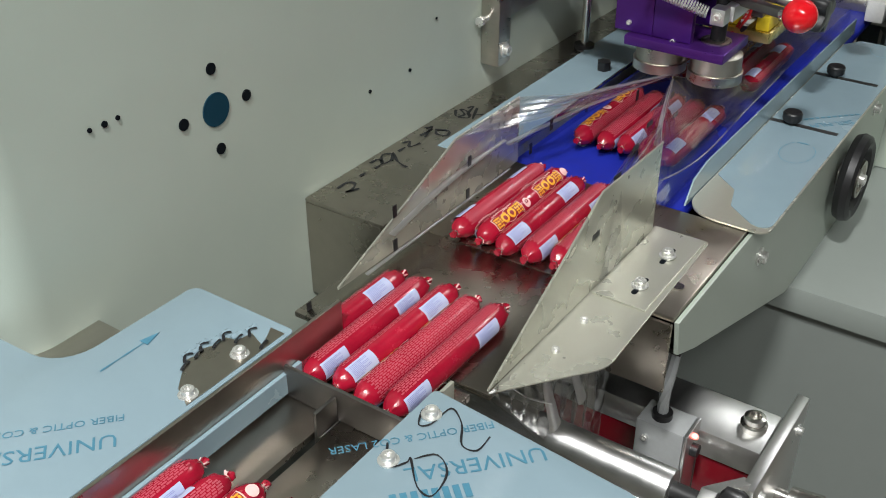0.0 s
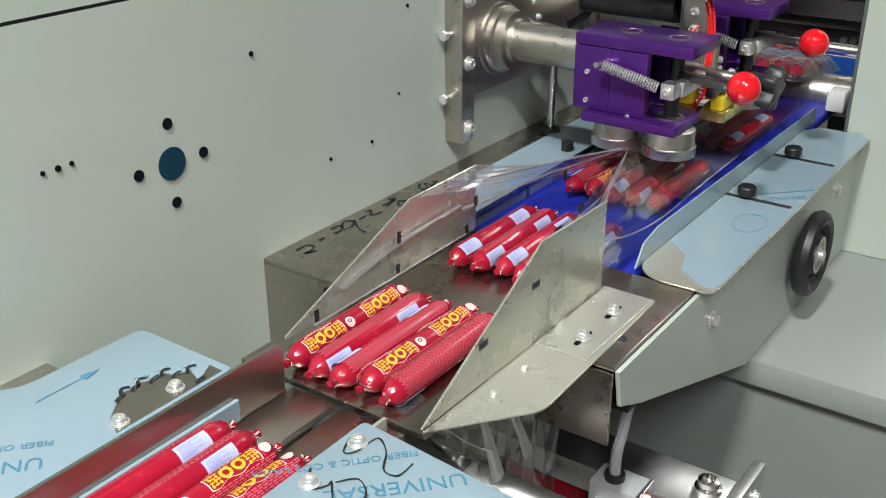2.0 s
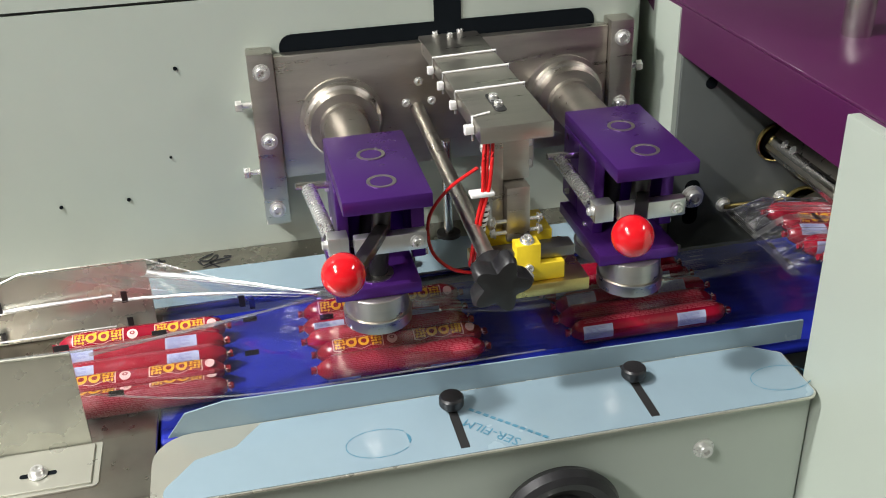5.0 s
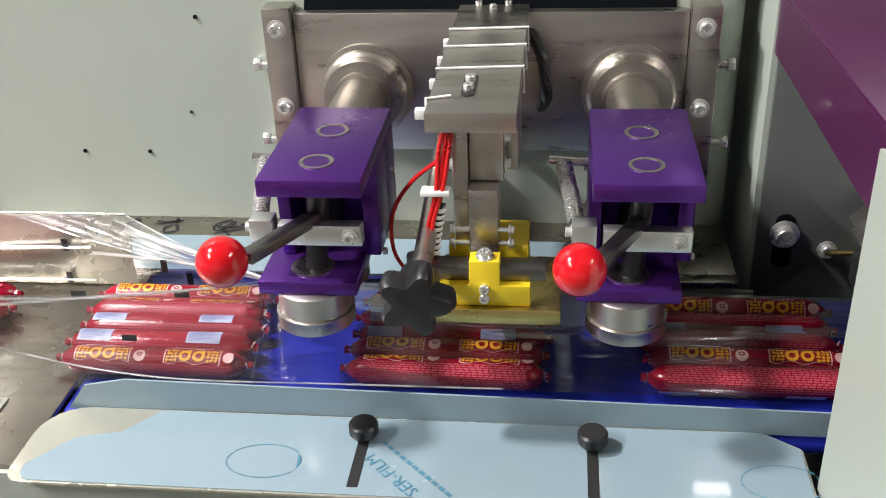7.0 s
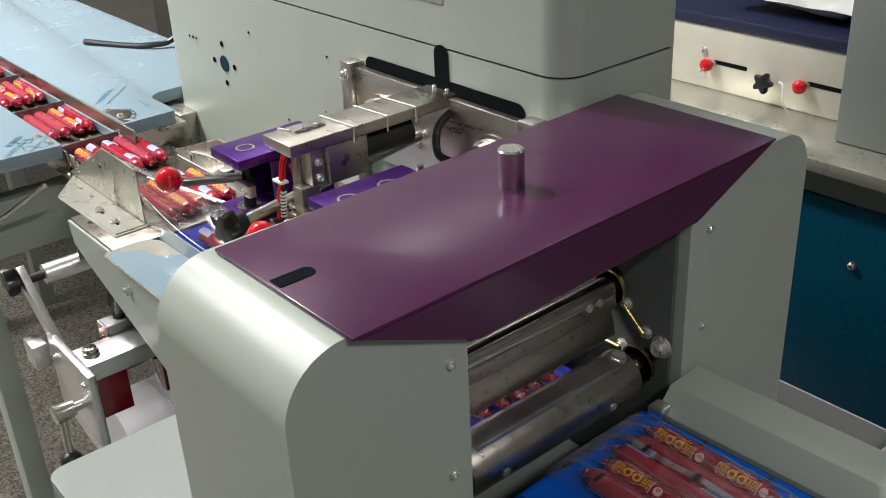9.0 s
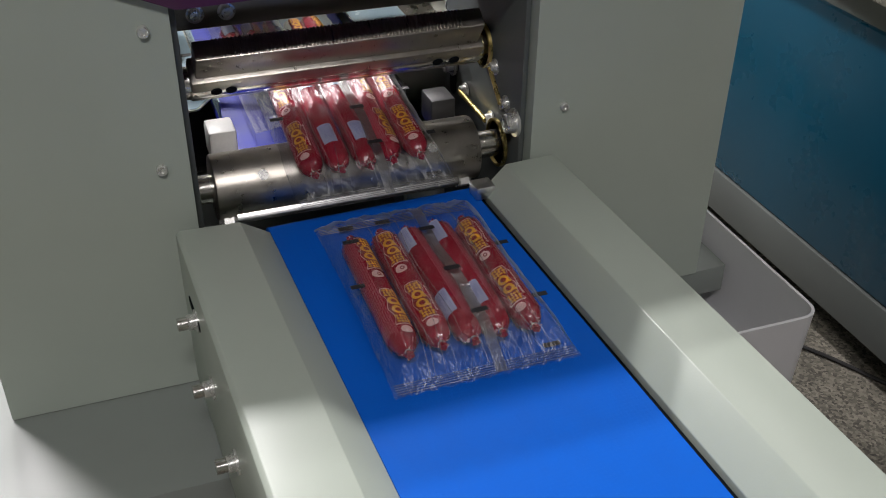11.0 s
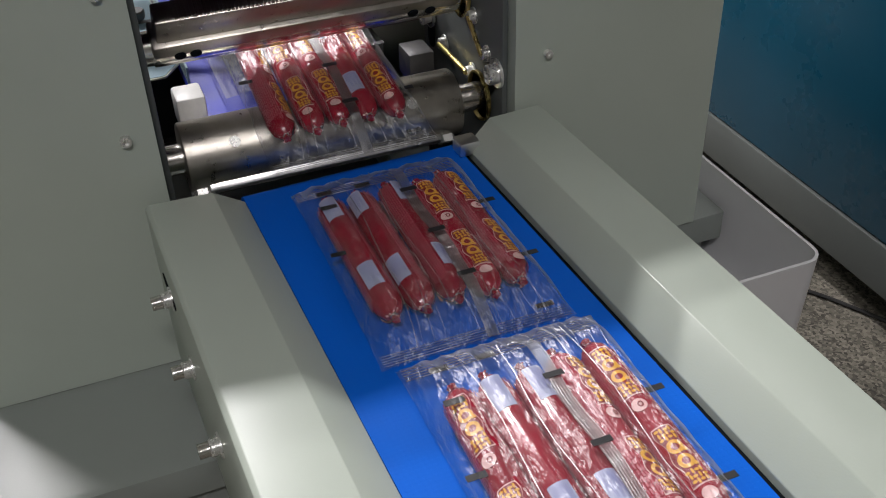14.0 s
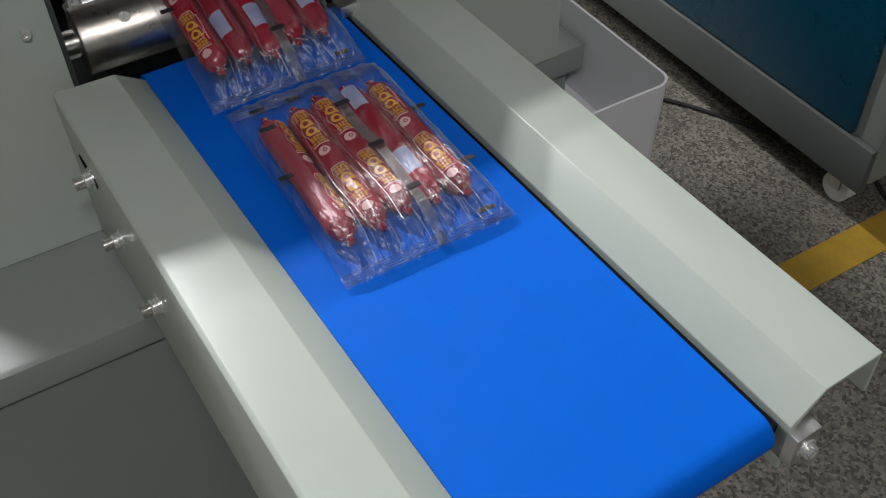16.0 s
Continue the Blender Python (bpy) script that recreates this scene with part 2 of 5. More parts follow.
    if bev:
        rim = [e for e in t.edges if abs(abs(e.verts[0].co.z) - d.length / 2) < 1e-6 and abs(e.verts[0].co.z - e.verts[1].co.z) < 1e-6]
        bmesh.ops.bevel(t, geom=rim, offset=bev, segments=2, affect="EDGES", profile=0.5)
    m = Matrix.Translation((p0 + p1) / 2) @ d.to_track_quat("Z", "Y").to_matrix().to_4x4()
    bmesh.ops.transform(t, matrix=m, verts=t.verts)
    return merge(bm, t) if bm else t


def lathe(p0, axis, prof, bm=None, n=32):
    """Turned body: prof is a list of (distance along axis, radius)."""
    axis = Vector(axis).normalized()
    q = axis.to_track_quat("Z", "Y").to_matrix()
    t = bmesh.new()
    rings = []
    for d, r in prof:
        rings.append([t.verts.new(Vector(p0) + q @ Vector((r * math.cos(a * 2 * math.pi / n), r * math.sin(a * 2 * math.pi / n), d))) for a in range(n)])
    for a, b in zip(rings, rings[1:]):
        for i in range(n):
            j = (i + 1) % n
            t.faces.new((a[i], a[j], b[j], b[i]))
    t.faces.new(rings[0][::-1])
    t.faces.new(rings[-1])
    bmesh.ops.recalc_face_normals(t, faces=t.faces)
    return merge(bm, t) if bm else t


def prism(pts, vec, bm=None, bev=0.0):
    """A flat polygon given thickness along vec."""
    t = bmesh.new()
    vec = Vector(vec)
    a = [t.verts.new(Vector(p)) for p in pts]
    b = [t.verts.new(Vector(p) + vec) for p in pts]
    t.faces.new(a)
    t.faces.new(b[::-1])
    for i in range(len(a)):
        j = (i + 1) % len(a)
        t.faces.new((a[j], a[i], b[i], b[j]))
    bmesh.ops.recalc_face_normals(t, faces=t.faces)
    if bev:
        bmesh.ops.bevel(t, geom=t.edges[:], offset=bev, segments=2, affect="EDGES", profile=0.5, clamp_overlap=True)
    return merge(bm, t) if bm else t


def rounded(pts, radii, n=5):
    """Plan polygon (2D) with its corners rounded."""
    out = []
    k = len(pts)
    for i, (p, r) in enumerate(zip(pts, radii)):
        if r <= 0:
            out.append(p)
            continue
        p, a, b = Vector(p), Vector(pts[i - 1]), Vector(pts[(i + 1) % k])
        u, w = (a - p).normalized(), (b - p).normalized()
        ang = u.angle(w)
        d = r / math.tan(ang / 2)
        s, e = p + u * d, p + w * d
        c = p + (u + w).normalized() * (r / math.sin(ang / 2))
        a0 = math.atan2(s.y - c.y, s.x - c.x)
        a1 = math.atan2(e.y - c.y, e.x - c.x)
        da = (a1 - a0 + math.pi) % (2 * math.pi) - math.pi
        out += [(c.x + r * math.cos(a0 + da * j / n), c.y + r * math.sin(a0 + da * j / n)) for j in range(n + 1)]
    return out


def tube(pts, r, bm=None, n=8):
    t = bmesh.new()
    pts = [Vector(p) for p in pts]
    rings = []
    up = Vector((0.13, 0.31, 0.94)).normalized()
    for i, p in enumerate(pts):
        d = (pts[min(i + 1, len(pts) - 1)] - pts[max(i - 1, 0)]).normalized()
        a = d.cross(up)
        a = a.normalized() if a.length > 1e-4 else d.orthogonal().normalized()
        b = d.cross(a).normalized()
        rings.append([t.verts.new(p + r * (math.cos(2 * math.pi * k / n) * a + math.sin(2 * math.pi * k / n) * b)) for k in range(n)])
    for a, b in zip(rings, rings[1:]):
        for i in range(n):
            j = (i + 1) % n
            t.faces.new((a[i], a[j], b[j], b[i]))
    t.faces.new(rings[0][::-1])
    t.faces.new(rings[-1])
    bmesh.ops.recalc_face_normals(t, faces=t.faces)
    return merge(bm, t) if bm else t


def smooth_path(pts, n=6):
    """Catmull-Rom points through pts."""
    pts = [Vector(p) for p in pts]
    out = []
    for i in range(len(pts) - 1):
        p0, p1, p2, p3 = pts[max(i - 1, 0)], pts[i], pts[i + 1], pts[min(i + 2, len(pts) - 1)]
        for k in range(n):
            u = k / n
            out.append(0.5 * ((2 * p1) + (p2 - p0) * u + (2 * p0 - 5 * p1 + 4 * p2 - p3) * u * u + (3 * p1 - p0 - 3 * p2 + p3) * u ** 3))
    return out + [pts[-1]]


def sheet(rows):
    """A surface through a grid of points."""
    t = bmesh.new()
    vs = [[t.verts.new(Vector(p)) for p in row] for row in rows]
    for a, b in zip(vs, vs[1:]):
        for i in range(len(a) - 1):
            t.faces.new((a[i], a[i + 1], b[i + 1], b[i]))
    return t


def ball(c, r, bm=None, u=24, v=16):
    t = bmesh.new()
    bmesh.ops.create_uvsphere(t, u_segments=u, v_segments=v, radius=r)
    bmesh.ops.translate(t, vec=c, verts=t.verts)
    return merge(bm, t) if bm else t


def bolt(name, p, axis, r, parent, socket=True, shaft=0.0, washer=True):
    """A cap screw with washer and hexagon socket, or a hexagon-headed bolt."""
    p, axis = Vector(p), Vector(axis).normalized()
    if socket:
        bm = lathe(p, axis, [(0, r), (r * 1.0, r), (r * 1.15, r * 0.88), (r * 1.15, r * 0.52), (r * 0.6, r * 0.48), (r * 0.6, 0.0001)], n=18)
    else:
        bm = cyl(p, p + axis * r * 1.1, r, n=6, bev=r * 0.08)
    if washer:
        cyl(p - axis * r * 0.05, p + axis * r * 0.22, r * 1.45, bm, 20)
    if shaft:
        cyl(p - axis * shaft, p, r * 0.55, bm, 12)
    return part(name, bm, BOLT, parent, "", True)


def flat_text(words, m, size, material, name="lettering", parent=None):
    """Flat lettering lying in the plane of m, made into a mesh."""
    cu = bpy.data.curves.new(name, "FONT")
    cu.body, cu.size, cu.extrude, cu.resolution_u = words, size, 0.00005, 2
    tmp = new(name, cu)
    me = bpy.data.meshes.new_from_object(tmp.evaluated_get(bpy.context.evaluated_depsgraph_get()))
    bpy.data.objects.remove(tmp)
    t = bmesh.new()
    t.from_mesh(me)
    bmesh.ops.transform(t, matrix=m, verts=t.verts)
    return part(name, t, material, parent)


# ---- hall ----
FLOOR_Z = 0.0
single("floor", box(-6, 7, -6, 7, -0.1, 0, 0), TERRAZZO, "worn speckled grey terrazzo floor", "floor", "structure")
single("wall_north", box(-6, 7, 7, 7.2, 0, 3.6, 0), HALLWALL, "plain pale plaster hall wall", "wall", "structure")
single("wall_south", box(-6, 7, -6.2, -6, 0, 3.6, 0), HALLWALL, "plain pale plaster hall wall", "wall", "structure")
single("wall_west", box(-6.2, -6, -6, 7, 0, 3.6, 0), HALLWALL, "plain pale plaster hall wall", "wall", "structure")
single("wall_east", box(7, 7.2, -6, 7, 0, 3.6, 0), HALLWALL, "plain pale plaster hall wall", "wall", "structure")
single("ceiling", box(-6.2, 7.2, -6.2, 7.2, 3.6, 3.7, 0), HALLWALL, "plain pale hall ceiling", "ceiling", "structure")
for x, y, z, sx, sy, w in LAMPS:
    lamp = thing("ceiling_lamp", (x, y, z), "white ceiling lamp with glowing diffuser under the hall ceiling", "lamp", "ceiling lamps")
    part("housing", box(x - sx / 2 - 0.03, x + sx / 2 + 0.03, y - sy / 2 - 0.03, y + sy / 2 + 0.03, z + 0.03, z + 0.1), WHITE, lamp)
    part("diffuser", box(x - sx / 2, x + sx / 2, y - sy / 2, y + sy / 2, z + 0.012, z + 0.026, 0.002), GLOW, lamp)
    part("hanger", cyl((x, y, z + 0.1), (x, y, 3.6), 0.008), STEEL, lamp)

# ---- tall back cabinet of the wrapping machine ----
WALL_Y = 0.213
cab = thing("machine_cabinet", (-0.25, 0.5, 0), "grey-green painted steel cabinet of the wrapping machine", "machine cabinet")


def cabinet_shell(z0, z1):
    pl = rounded([(-0.772, WALL_Y), (0.205, WALL_Y), (0.205, 0.40), (-0.772, 0.40)], [0.035, 0.035, 0.004, 0.004], 8)
    return prism([(x, y, z0) for x, y in pl], (0, 0, z1 - z0))


part("lower_panel", cabinet_shell(0.715, 1.1295), PAINT, cab, "", True)
part("upper_panel", cabinet_shell(1.1325, 1.62), PAINT, cab, "", True)
part("seam", prism([(x, y, 1.129) for x, y in rounded([(-0.769, WALL_Y + 0.003), (0.202, WALL_Y + 0.003), (0.202, 0.397), (-0.769, 0.397)], [0.033, 0.033, 0.004, 0.004], 8)], (0, 0, 0.004)), DARK, cab)
part("display_recess", box(-0.19, 0.009, WALL_Y - 0.001, WALL_Y + 0.004, 1.184, 1.45, 0.001), CABLE, cab, "grey display panel set in the cabinet")


def wall_disc(x, z, r, name="mounting_hole"):
    return part(name, lathe((x, WALL_Y - 0.0012, z), (0, 1, 0), [(0, r), (0.001, r)], n=28), HOLE, cab, "dark round hole")


# for flat shapes on closed surfaces: the shade inside holes is put into the colour
HOLE = mat("painted_hole_shade", (0.006, 0.008, 0.010), 0.9, spec=0.05)
HOLEBLUE = mat("dark_blue_hole_interior", (0.008, 0.04, 0.065), 0.7, spec=0.1)
hc = part("large_hole", lathe((-0.564, WALL_Y - 0.0012, 0.9985), (0, 1, 0), [(0, 0.0135), (0.001, 0.0135)], n=36), HOLEBLUE, cab, "large dark round hole")
for x, z, r in ((-0.531, 0.9985, 0.0046), (-0.597, 0.9985, 0.0046), (-0.564, 1.0315, 0.0046), (-0.564, 0.9655, 0.0046), (-0.653, 1.0256, 0.0018), (-0.6645, 1.0252, 0.0024), (-0.677, 1.0253, 0.0018), (-0.469, 1.067, 0.0022), (-0.377, 0.9465, 0.0018), (-0.315, 0.9465, 0.0018), (-0.253, 1.0704, 0.0018), (-0.27, 0.985, 0.0012)):
    wall_disc(x, z, r)
slot = [(x, WALL_Y - 0.0014, z) for x, z in rounded([(-0.158, 1.02), (0.146, 1.02), (0.146, 1.092), (-0.158, 1.092)], [0.006, 0.006, 0.012, 0.012], 5)]
part("wide_slot", prism(slot, (0, 0.001, 0)), HOLE, cab, "dark wide slot behind the mounting plate")
slot = [(x, WALL_Y - 0.0016, z) for x, z in rounded([(-0.012, 1.06), (0.014, 1.06), (0.014, 1.135), (-0.012, 1.135)], [0.002, 0.002, 0.012, 0.012], 5)]
part("upright_slot", prism(slot, (0, 0.001, 0)), HOLE, cab, "dark upright slot")

# ---- base of the machine ----
base = thing("base_cabinet", (0.2, 0, 0), "grey painted steel machine base with plum coloured door panels", "machine cabinet")
pl = rounded([(-0.115, -0.325), (0.534, -0.325), (0.534, 0.20), (0.41, 0.20), (0.41, 0.40), (-0.735, 0.40), (-0.735, 0.2), (-0.115, 0.2)], [0.02, 0.01, 0.002, 0.0, 0.002, 0.01, 0.01, 0.0], 6)
part("top_plate", prism([(x, y, 0.685) for x, y in pl], (0, 0, 0.03), None, 0.003), PAINT_D, base, "", True)
part("body", prism([(x, y, 0.06) for x, y in [(-0.105, -0.31), (0.52, -0.31), (0.52, 0.18), (0.40, 0.18), (0.40, 0.385), (-0.70, 0.385), (-0.70, 0.25), (-0.105, 0.25)]], (0, 0, 0.625)), PAINT_DD, base)
for i, x in enumerate((-0.095, 0.21)):
    door = part("door", box(x, x + 0.295, -0.3165, -0.3095, 0.1, 0.66, 0.002), MAGENTA, base, "plum lacquered door panel")
    part("lock", lathe((x + 0.08, -0.3165, 0.63), (0, -1, 0), [(0, 0.012), (0.004, 0.012), (0.006, 0.008)], n=20), CHROME, door, "", True)
    part("recessed_grip", prism([(x + 0.14, -0.318, 0.52), (x + 0.165, -0.318, 0.53), (x + 0.20, -0.318, 0.62), (x + 0.19, -0.318, 0.63)], (0, 0.001, 0)), PURPLE, door)
for x in (-0.05, 0.36):
    for y in (-0.26, 0.34):
        part("foot", cyl((x, y, 0), (x, y, 0.06), 0.03), DARK, base)

# ---- feed bed: side frames, platform, belt ----
bed = thing("feed_bed", (-0.1, 0, 0.715), "grey side frame and steel deck that carry the film former", "conveyor bed")
side = [(-0.448, 0.868), (0.214, 0.868), (0.214, 0.716), (-0.13, 0.716), (-0.40, 0.815), (-0.44, 0.833)]
part("front_side_plate", prism([(x, -0.131, z) for x, z in side], (0, 0.004, 0), None, 0.0008), PAINT, bed)
part("rear_side_plate", prism([(x, 0.12, z) for x, z in side], (0, 0.004, 0), None, 0.0008), PAINT, bed)
part("deck", box(-0.447, -0.2935, -0.1265, 0.1195, 0.8655, 0.871, 0.0015), STEEL_D, bed, "dull brown-grey steel deck plate", True)
part("deck_left", box(-0.60, -0.4475, -0.06, 0.115, 0.8655, 0.8708, 0.001), STEEL_D, bed, "steel sliding plate with a crosswise joint", True)
part("deck_front_lip", box(-0.45, -0.4475, -0.1265, -0.06, 0.80, 0.8655, 0.0008), STEEL_D, bed)
part("under_tray", box(-0.40, 0.2, -0.12, 0.115, 0.80, 0.806, 0.001), DARK, bed)
for x, z in ((-0.258, 0.828), (0.125, 0.83)):
    bolt("side_bolt", (x, -0.131, z), (0, -1, 0), 0.006, bed)
part("flush_screw", cyl((-0.407, -0.112, 0.871), (-0.407, -0.112, 0.8722), 0.005, None, 18), CHROME, bed, "", True)
part("hinge_pin", cyl((-0.437, -0.115, 0.80), (-0.437, -0.115, 0.84), 0.005, None, 14), CHROME, bed, "", True)

fbelt = thing("feed_belt", (0, 0.02, 0.80), "dark blue rubber feed belt under the wrapped sausages", "conveyor belt")
part("belt", box(-0.293, 0.36, -0.066, 0.112, 0.855, 0.868, 0.005, None, 4), NAVYBELT, fbelt, "", True)
part("tail_roller", cyl((0.355, -0.064, 0.861), (0.355, 0.11, 0.861), 0.0075), STEEL, fbelt, "", True)

# rear shelf with handwritten marks
shelf = thing("rear_shelf", (-0.15, 0.165, 0.72), "dull steel shelf with black handwriting against the cabinet", "machine shelf")
part("top", box(-0.475, 0.20, 0.1255, 0.2125, 0.8765, 0.8805, 0.001), STEEL_D, shelf, "", True)
part("inner_strip", box(-0.333, 0.20, 0.1125, 0.1254, 0.8765, 0.8803, 0.0006), STEEL_D, shelf, "", True)
part("end_flange", box(-0.475, -0.472, 0.1255, 0.2125, 0.78, 0.8765, 0.0008), STEEL_D, shelf, "", True)
part("film_cover", box(-0.325, 0.12, 0.1130, 0.174, 0.8806, 0.8816, 0.0003), FILMBLUE, shelf, "pale blue protective film on the shelf")


def stroke(name, pts, w, material, parent):
    """A hand-drawn flat line lying on a level surface."""
    pts = [Vector(p) for p in smooth_path(pts, 5)]
    rows = []
    for i, p in enumerate(pts):
        d = pts[min(i + 1, len(pts) - 1)] - pts[max(i - 1, 0)]
        n = Vector((-d.y, d.x, 0)).normalized() * w * (0.75 + 0.25 * math.sin(i * 0.9))
        rows.append([p - n, p + n])
    return part(name, sheet(rows), material, parent)


Z = 0.8809


INK_MARKS = [
    [(-0.446, 0.199), (-0.432, 0.199), (-0.430, 0.192), (-0.440, 0.187), (-0.447, 0.189), (-0.435, 0.183)],
    [(-0.417, 0.197), (-0.408, 0.197)], [(-0.391, 0.205), (-0.380, 0.204), (-0.384, 0.196), (-0.396, 0.195)],
    [(-0.363, 0.201), (-0.371, 0.206), (-0.384, 0.195), (-0.373, 0.193), (-0.361, 0.201), (-0.373, 0.186), (-0.378, 0.172)],
    [(-0.356, 0.198), (-0.345, 0.198)], [(-0.339, 0.205), (-0.332, 0.202), (-0.342, 0.195), (-0.329, 0.191)],
    [(-0.298, 0.208), (-0.297, 0.200), (-0.316, 0.201)], [(-0.291, 0.204), (-0.316, 0.195)],
    [(-0.296, 0.197), (-0.291, 0.184), (-0.301, 0.179), (-0.304, 0.189), (-0.297, 0.195)],
    [(-0.245, 0.206), (-0.258, 0.197), (-0.250, 0.192), (-0.242, 0.202), (-0.242, 0.194), (-0.254, 0.184), (-0.259, 0.194)],
    [(-0.235, 0.198), (-0.228, 0.195), (-0.248, 0.189), (-0.239, 0.176)], [(-0.229, 0.190), (-0.255, 0.179)]]
for marks in INK_MARKS:
    stroke("ink_stroke", [(x, y, Z) for x, y in marks], 0.0017, INK, shelf)

# ---- film former: two upright plates with brackets ----
FP_Y = -0.060


def former(name, y, toward, label):
    f = thing(name, (-0.42, y, 0.871), label, "film former", "film former plates")
    prof = [(-0.602, 0.876), (-0.448, 0.957), (-0.341, 0.954), (-0.341, 0.874), (-0.46, 0.874)] if toward < 0 else [(-0.565, 0.876), (-0.402, 0.938), (-0.297, 0.938), (-0.297, 0.874), (-0.46, 0.874)]
    part("upright_plate", prism([(x, y, z) for x, z in prof], (0, 0.0016, 0)), STEEL_P, f)
    return f


STEEL_P = mat("pale_stainless_sheet", (0.54, 0.54, 0.46), 0.30, 0.65, 0.05, 5, 0.02, 200)
ff = former("front_film_former", FP_Y, -1, "pale stainless forming plate bolted beside the sausage lane")
br = rounded([(-0.60, -0.0585), (-0.46, -0.0585), (-0.333, -0.0585), (-0.333, -0.108), (-0.53, -0.113)], [0, 0, 0.002, 0.004, 0.03], 5)
part("foot_flange", prism([(x, y, 0.8712) for x, y in br], (0, 0, 0.0016), None, 0.0004), STEEL_P, ff)
br = [(-0.455, -0.0615), (-0.338, -0.0615), (-0.338, -0.106), (-0.455, -0.106)]
part("clamp_plate", prism([(x, y, 0.873) for x, y in br], (0, 0, 0.0016), None, 0.0004), STEEL_P, ff)
for x in (-0.376, -0.428):
    bolt("clamp_bolt", (x, -0.089, 0.8755), (0, 0, 1), 0.0048, ff)
    part("slot", prism([(x + a, -0.089 + b, 0.8748) for a, b in rounded([(-0.013, -0.0022), (0.013, -0.0022), (0.013, 0.0022), (-0.013, 0.0022)], [0.002] * 4, 4)], (0, 0, 0.0003)), HOLE, ff)
for x in (-0.492, -0.535):
    bolt("rivet", (x, -0.074, 0.873), (0, 0, 1), 0.003, ff, washer=False)
fb = former("rear_film_former", 0.100, 1, "pale stainless forming plate at the back of the lane")
part("foot_flange", box(-0.450, -0.300, 0.1018, 0.1190, 0.8712, 0.8728, 0.0003), STEEL_P, fb)

# ---- clear film over the lane ----
film = thing("wrapping_film", (-0.3, 0.02, 0.871), "clear wrapping film drawn over the forming plates into a tube", "plastic film")


def film_section(x, yf, yb, zs, ym, zm, n=10):
    """Cross-section: up the front side, over to the fin, and down the back."""
    a = [(x, yf, 0.8725), (x, yf, zs)]
    b = [(x, yb, zs), (x, yb, 0.8725)]
    pts = [Vector(a[0]), Vector(a[1])]
    for k in range(1, n):
        u = k / n
        pts.append(Vector((x, yf + (ym - yf) * u, zs + (zm - zs) * u ** 1.3)))
    pts.append(Vector((x, ym, zm)))
    for k in range(1, n):
        u = 1 - k / n
        pts.append(Vector((x, yb + (ym - yb) * u, zs + (zm - zs) * u ** 1.3)))
    return pts + [Vector(b[0]), Vector(b[1])]


cuts = [(-0.155, -0.052, 0.096, 0.892, 0.012, 0.932), (-0.10, -0.047, 0.09, 0.886, 0.012, 0.912), (0.0, -0.044, 0.088, 0.884, 0.012, 0.896), (0.12, -0.044, 0.088, 0.884, 0.012, 0.896), (0.30, -0.044, 0.088, 0.884, 0.012, 0.894)]
rows = [film_section(*c) for c in cuts]
part("tube", sheet(rows), FILM, film, "", True)
E2 = lambda x, z, y: Vector((x, y, z))
front_edge = [E2(-0.602, 0.8775, FP_Y), E2(-0.55, 0.905, FP_Y), E2(-0.50, 0.931, FP_Y), E2(-0.448, 0.9585, FP_Y), E2(-0.40, 0.957, FP_Y), E2(-0.341, 0.9555, FP_Y)]
back_edge = [E2(-0.565, 0.8775, 0.1008), E2(-0.51, 0.898, 0.1008), E2(-0.455, 0.919, 0.1008), E2(-0.402, 0.9395, 0.1008), E2(-0.35, 0.9395, 0.1008), E2(-0.297, 0.9395, 0.1008)]


def drape(edge, tip, sag):
    rows = []
    for i in range(49):
        w = i / 48 * (len(edge) - 1)
        j = min(int(w), len(edge) - 2)
        p = edge[j].lerp(edge[j + 1], w - j)
        row = []
        for k in range(17):
            u = k / 16
            q = p.lerp(tip, u)
            q.z += sag * math.sin(math.pi * u) + 0.0009 * math.sin(i * 0.62 + 0.6 * math.sin(i * 0.31)) * u ** 0.5 * (1 - u)
            row.append(q)
        rows.append(row)
    return sheet(rows)


part("front_drape", drape(front_edge[3:], Vector((-0.155, 0.010, 0.932)), -0.006), FILM, film, "", True)
part("back_drape", drape(back_edge[3:], Vector((-0.155, 0.014, 0.932)), -0.006), FILM, film, "", True)


def side_film(foot0, top0, foot1, top1):
    """The film's side between a plate's end and the tube, foot to top."""
    rows = []
    for i in range(25):
        u = i / 24
        foot, top = Vector(foot0).lerp(Vector(foot1), u), Vector(top0).lerp(Vector(top1), u)
        top.z -= 0.006 * math.sin(math.pi * u)
        row = []
        for k in range(13):
            w = k / 12
            p = foot.lerp(top, w)
            p.y += (0.006 * u + 0.0012 * math.sin(i * 0.7 + k)) * math.sin(math.pi * w) * (-1 if foot.y < 0.012 else 1)
            row.append(p)
        rows.append(row)
    return sheet(rows)


part("front_side", side_film((-0.341, -0.058, 0.8735), (-0.341, -0.0595, 0.9555), (-0.155, -0.052, 0.8725), (-0.155, 0.010, 0.932)), FILM, film, "", True)
part("back_side", side_film((-0.297, 0.0995, 0.8735), (-0.297, 0.1005, 0.9395), (-0.155, 0.096, 0.8725), (-0.155, 0.014, 0.932)), FILM, film, "", True)
# thin pale tubes added along the plate tops to draw the edges' glint
part("film_edge", tube(front_edge, 0.0009, None, 6), STEEL_P, ff, "glint along the plate edge, added as a thin tube", True)
part("film_edge", tube(back_edge, 0.0009, None, 6), STEEL_P, fb, "glint along the plate edge, added as a thin tube", True)


def skirt(edge, low, dy):
    rows = []
    for i, (p, q) in enumerate(zip(edge, low)):
        row = []
        for k in range(9):
            u = k / 8
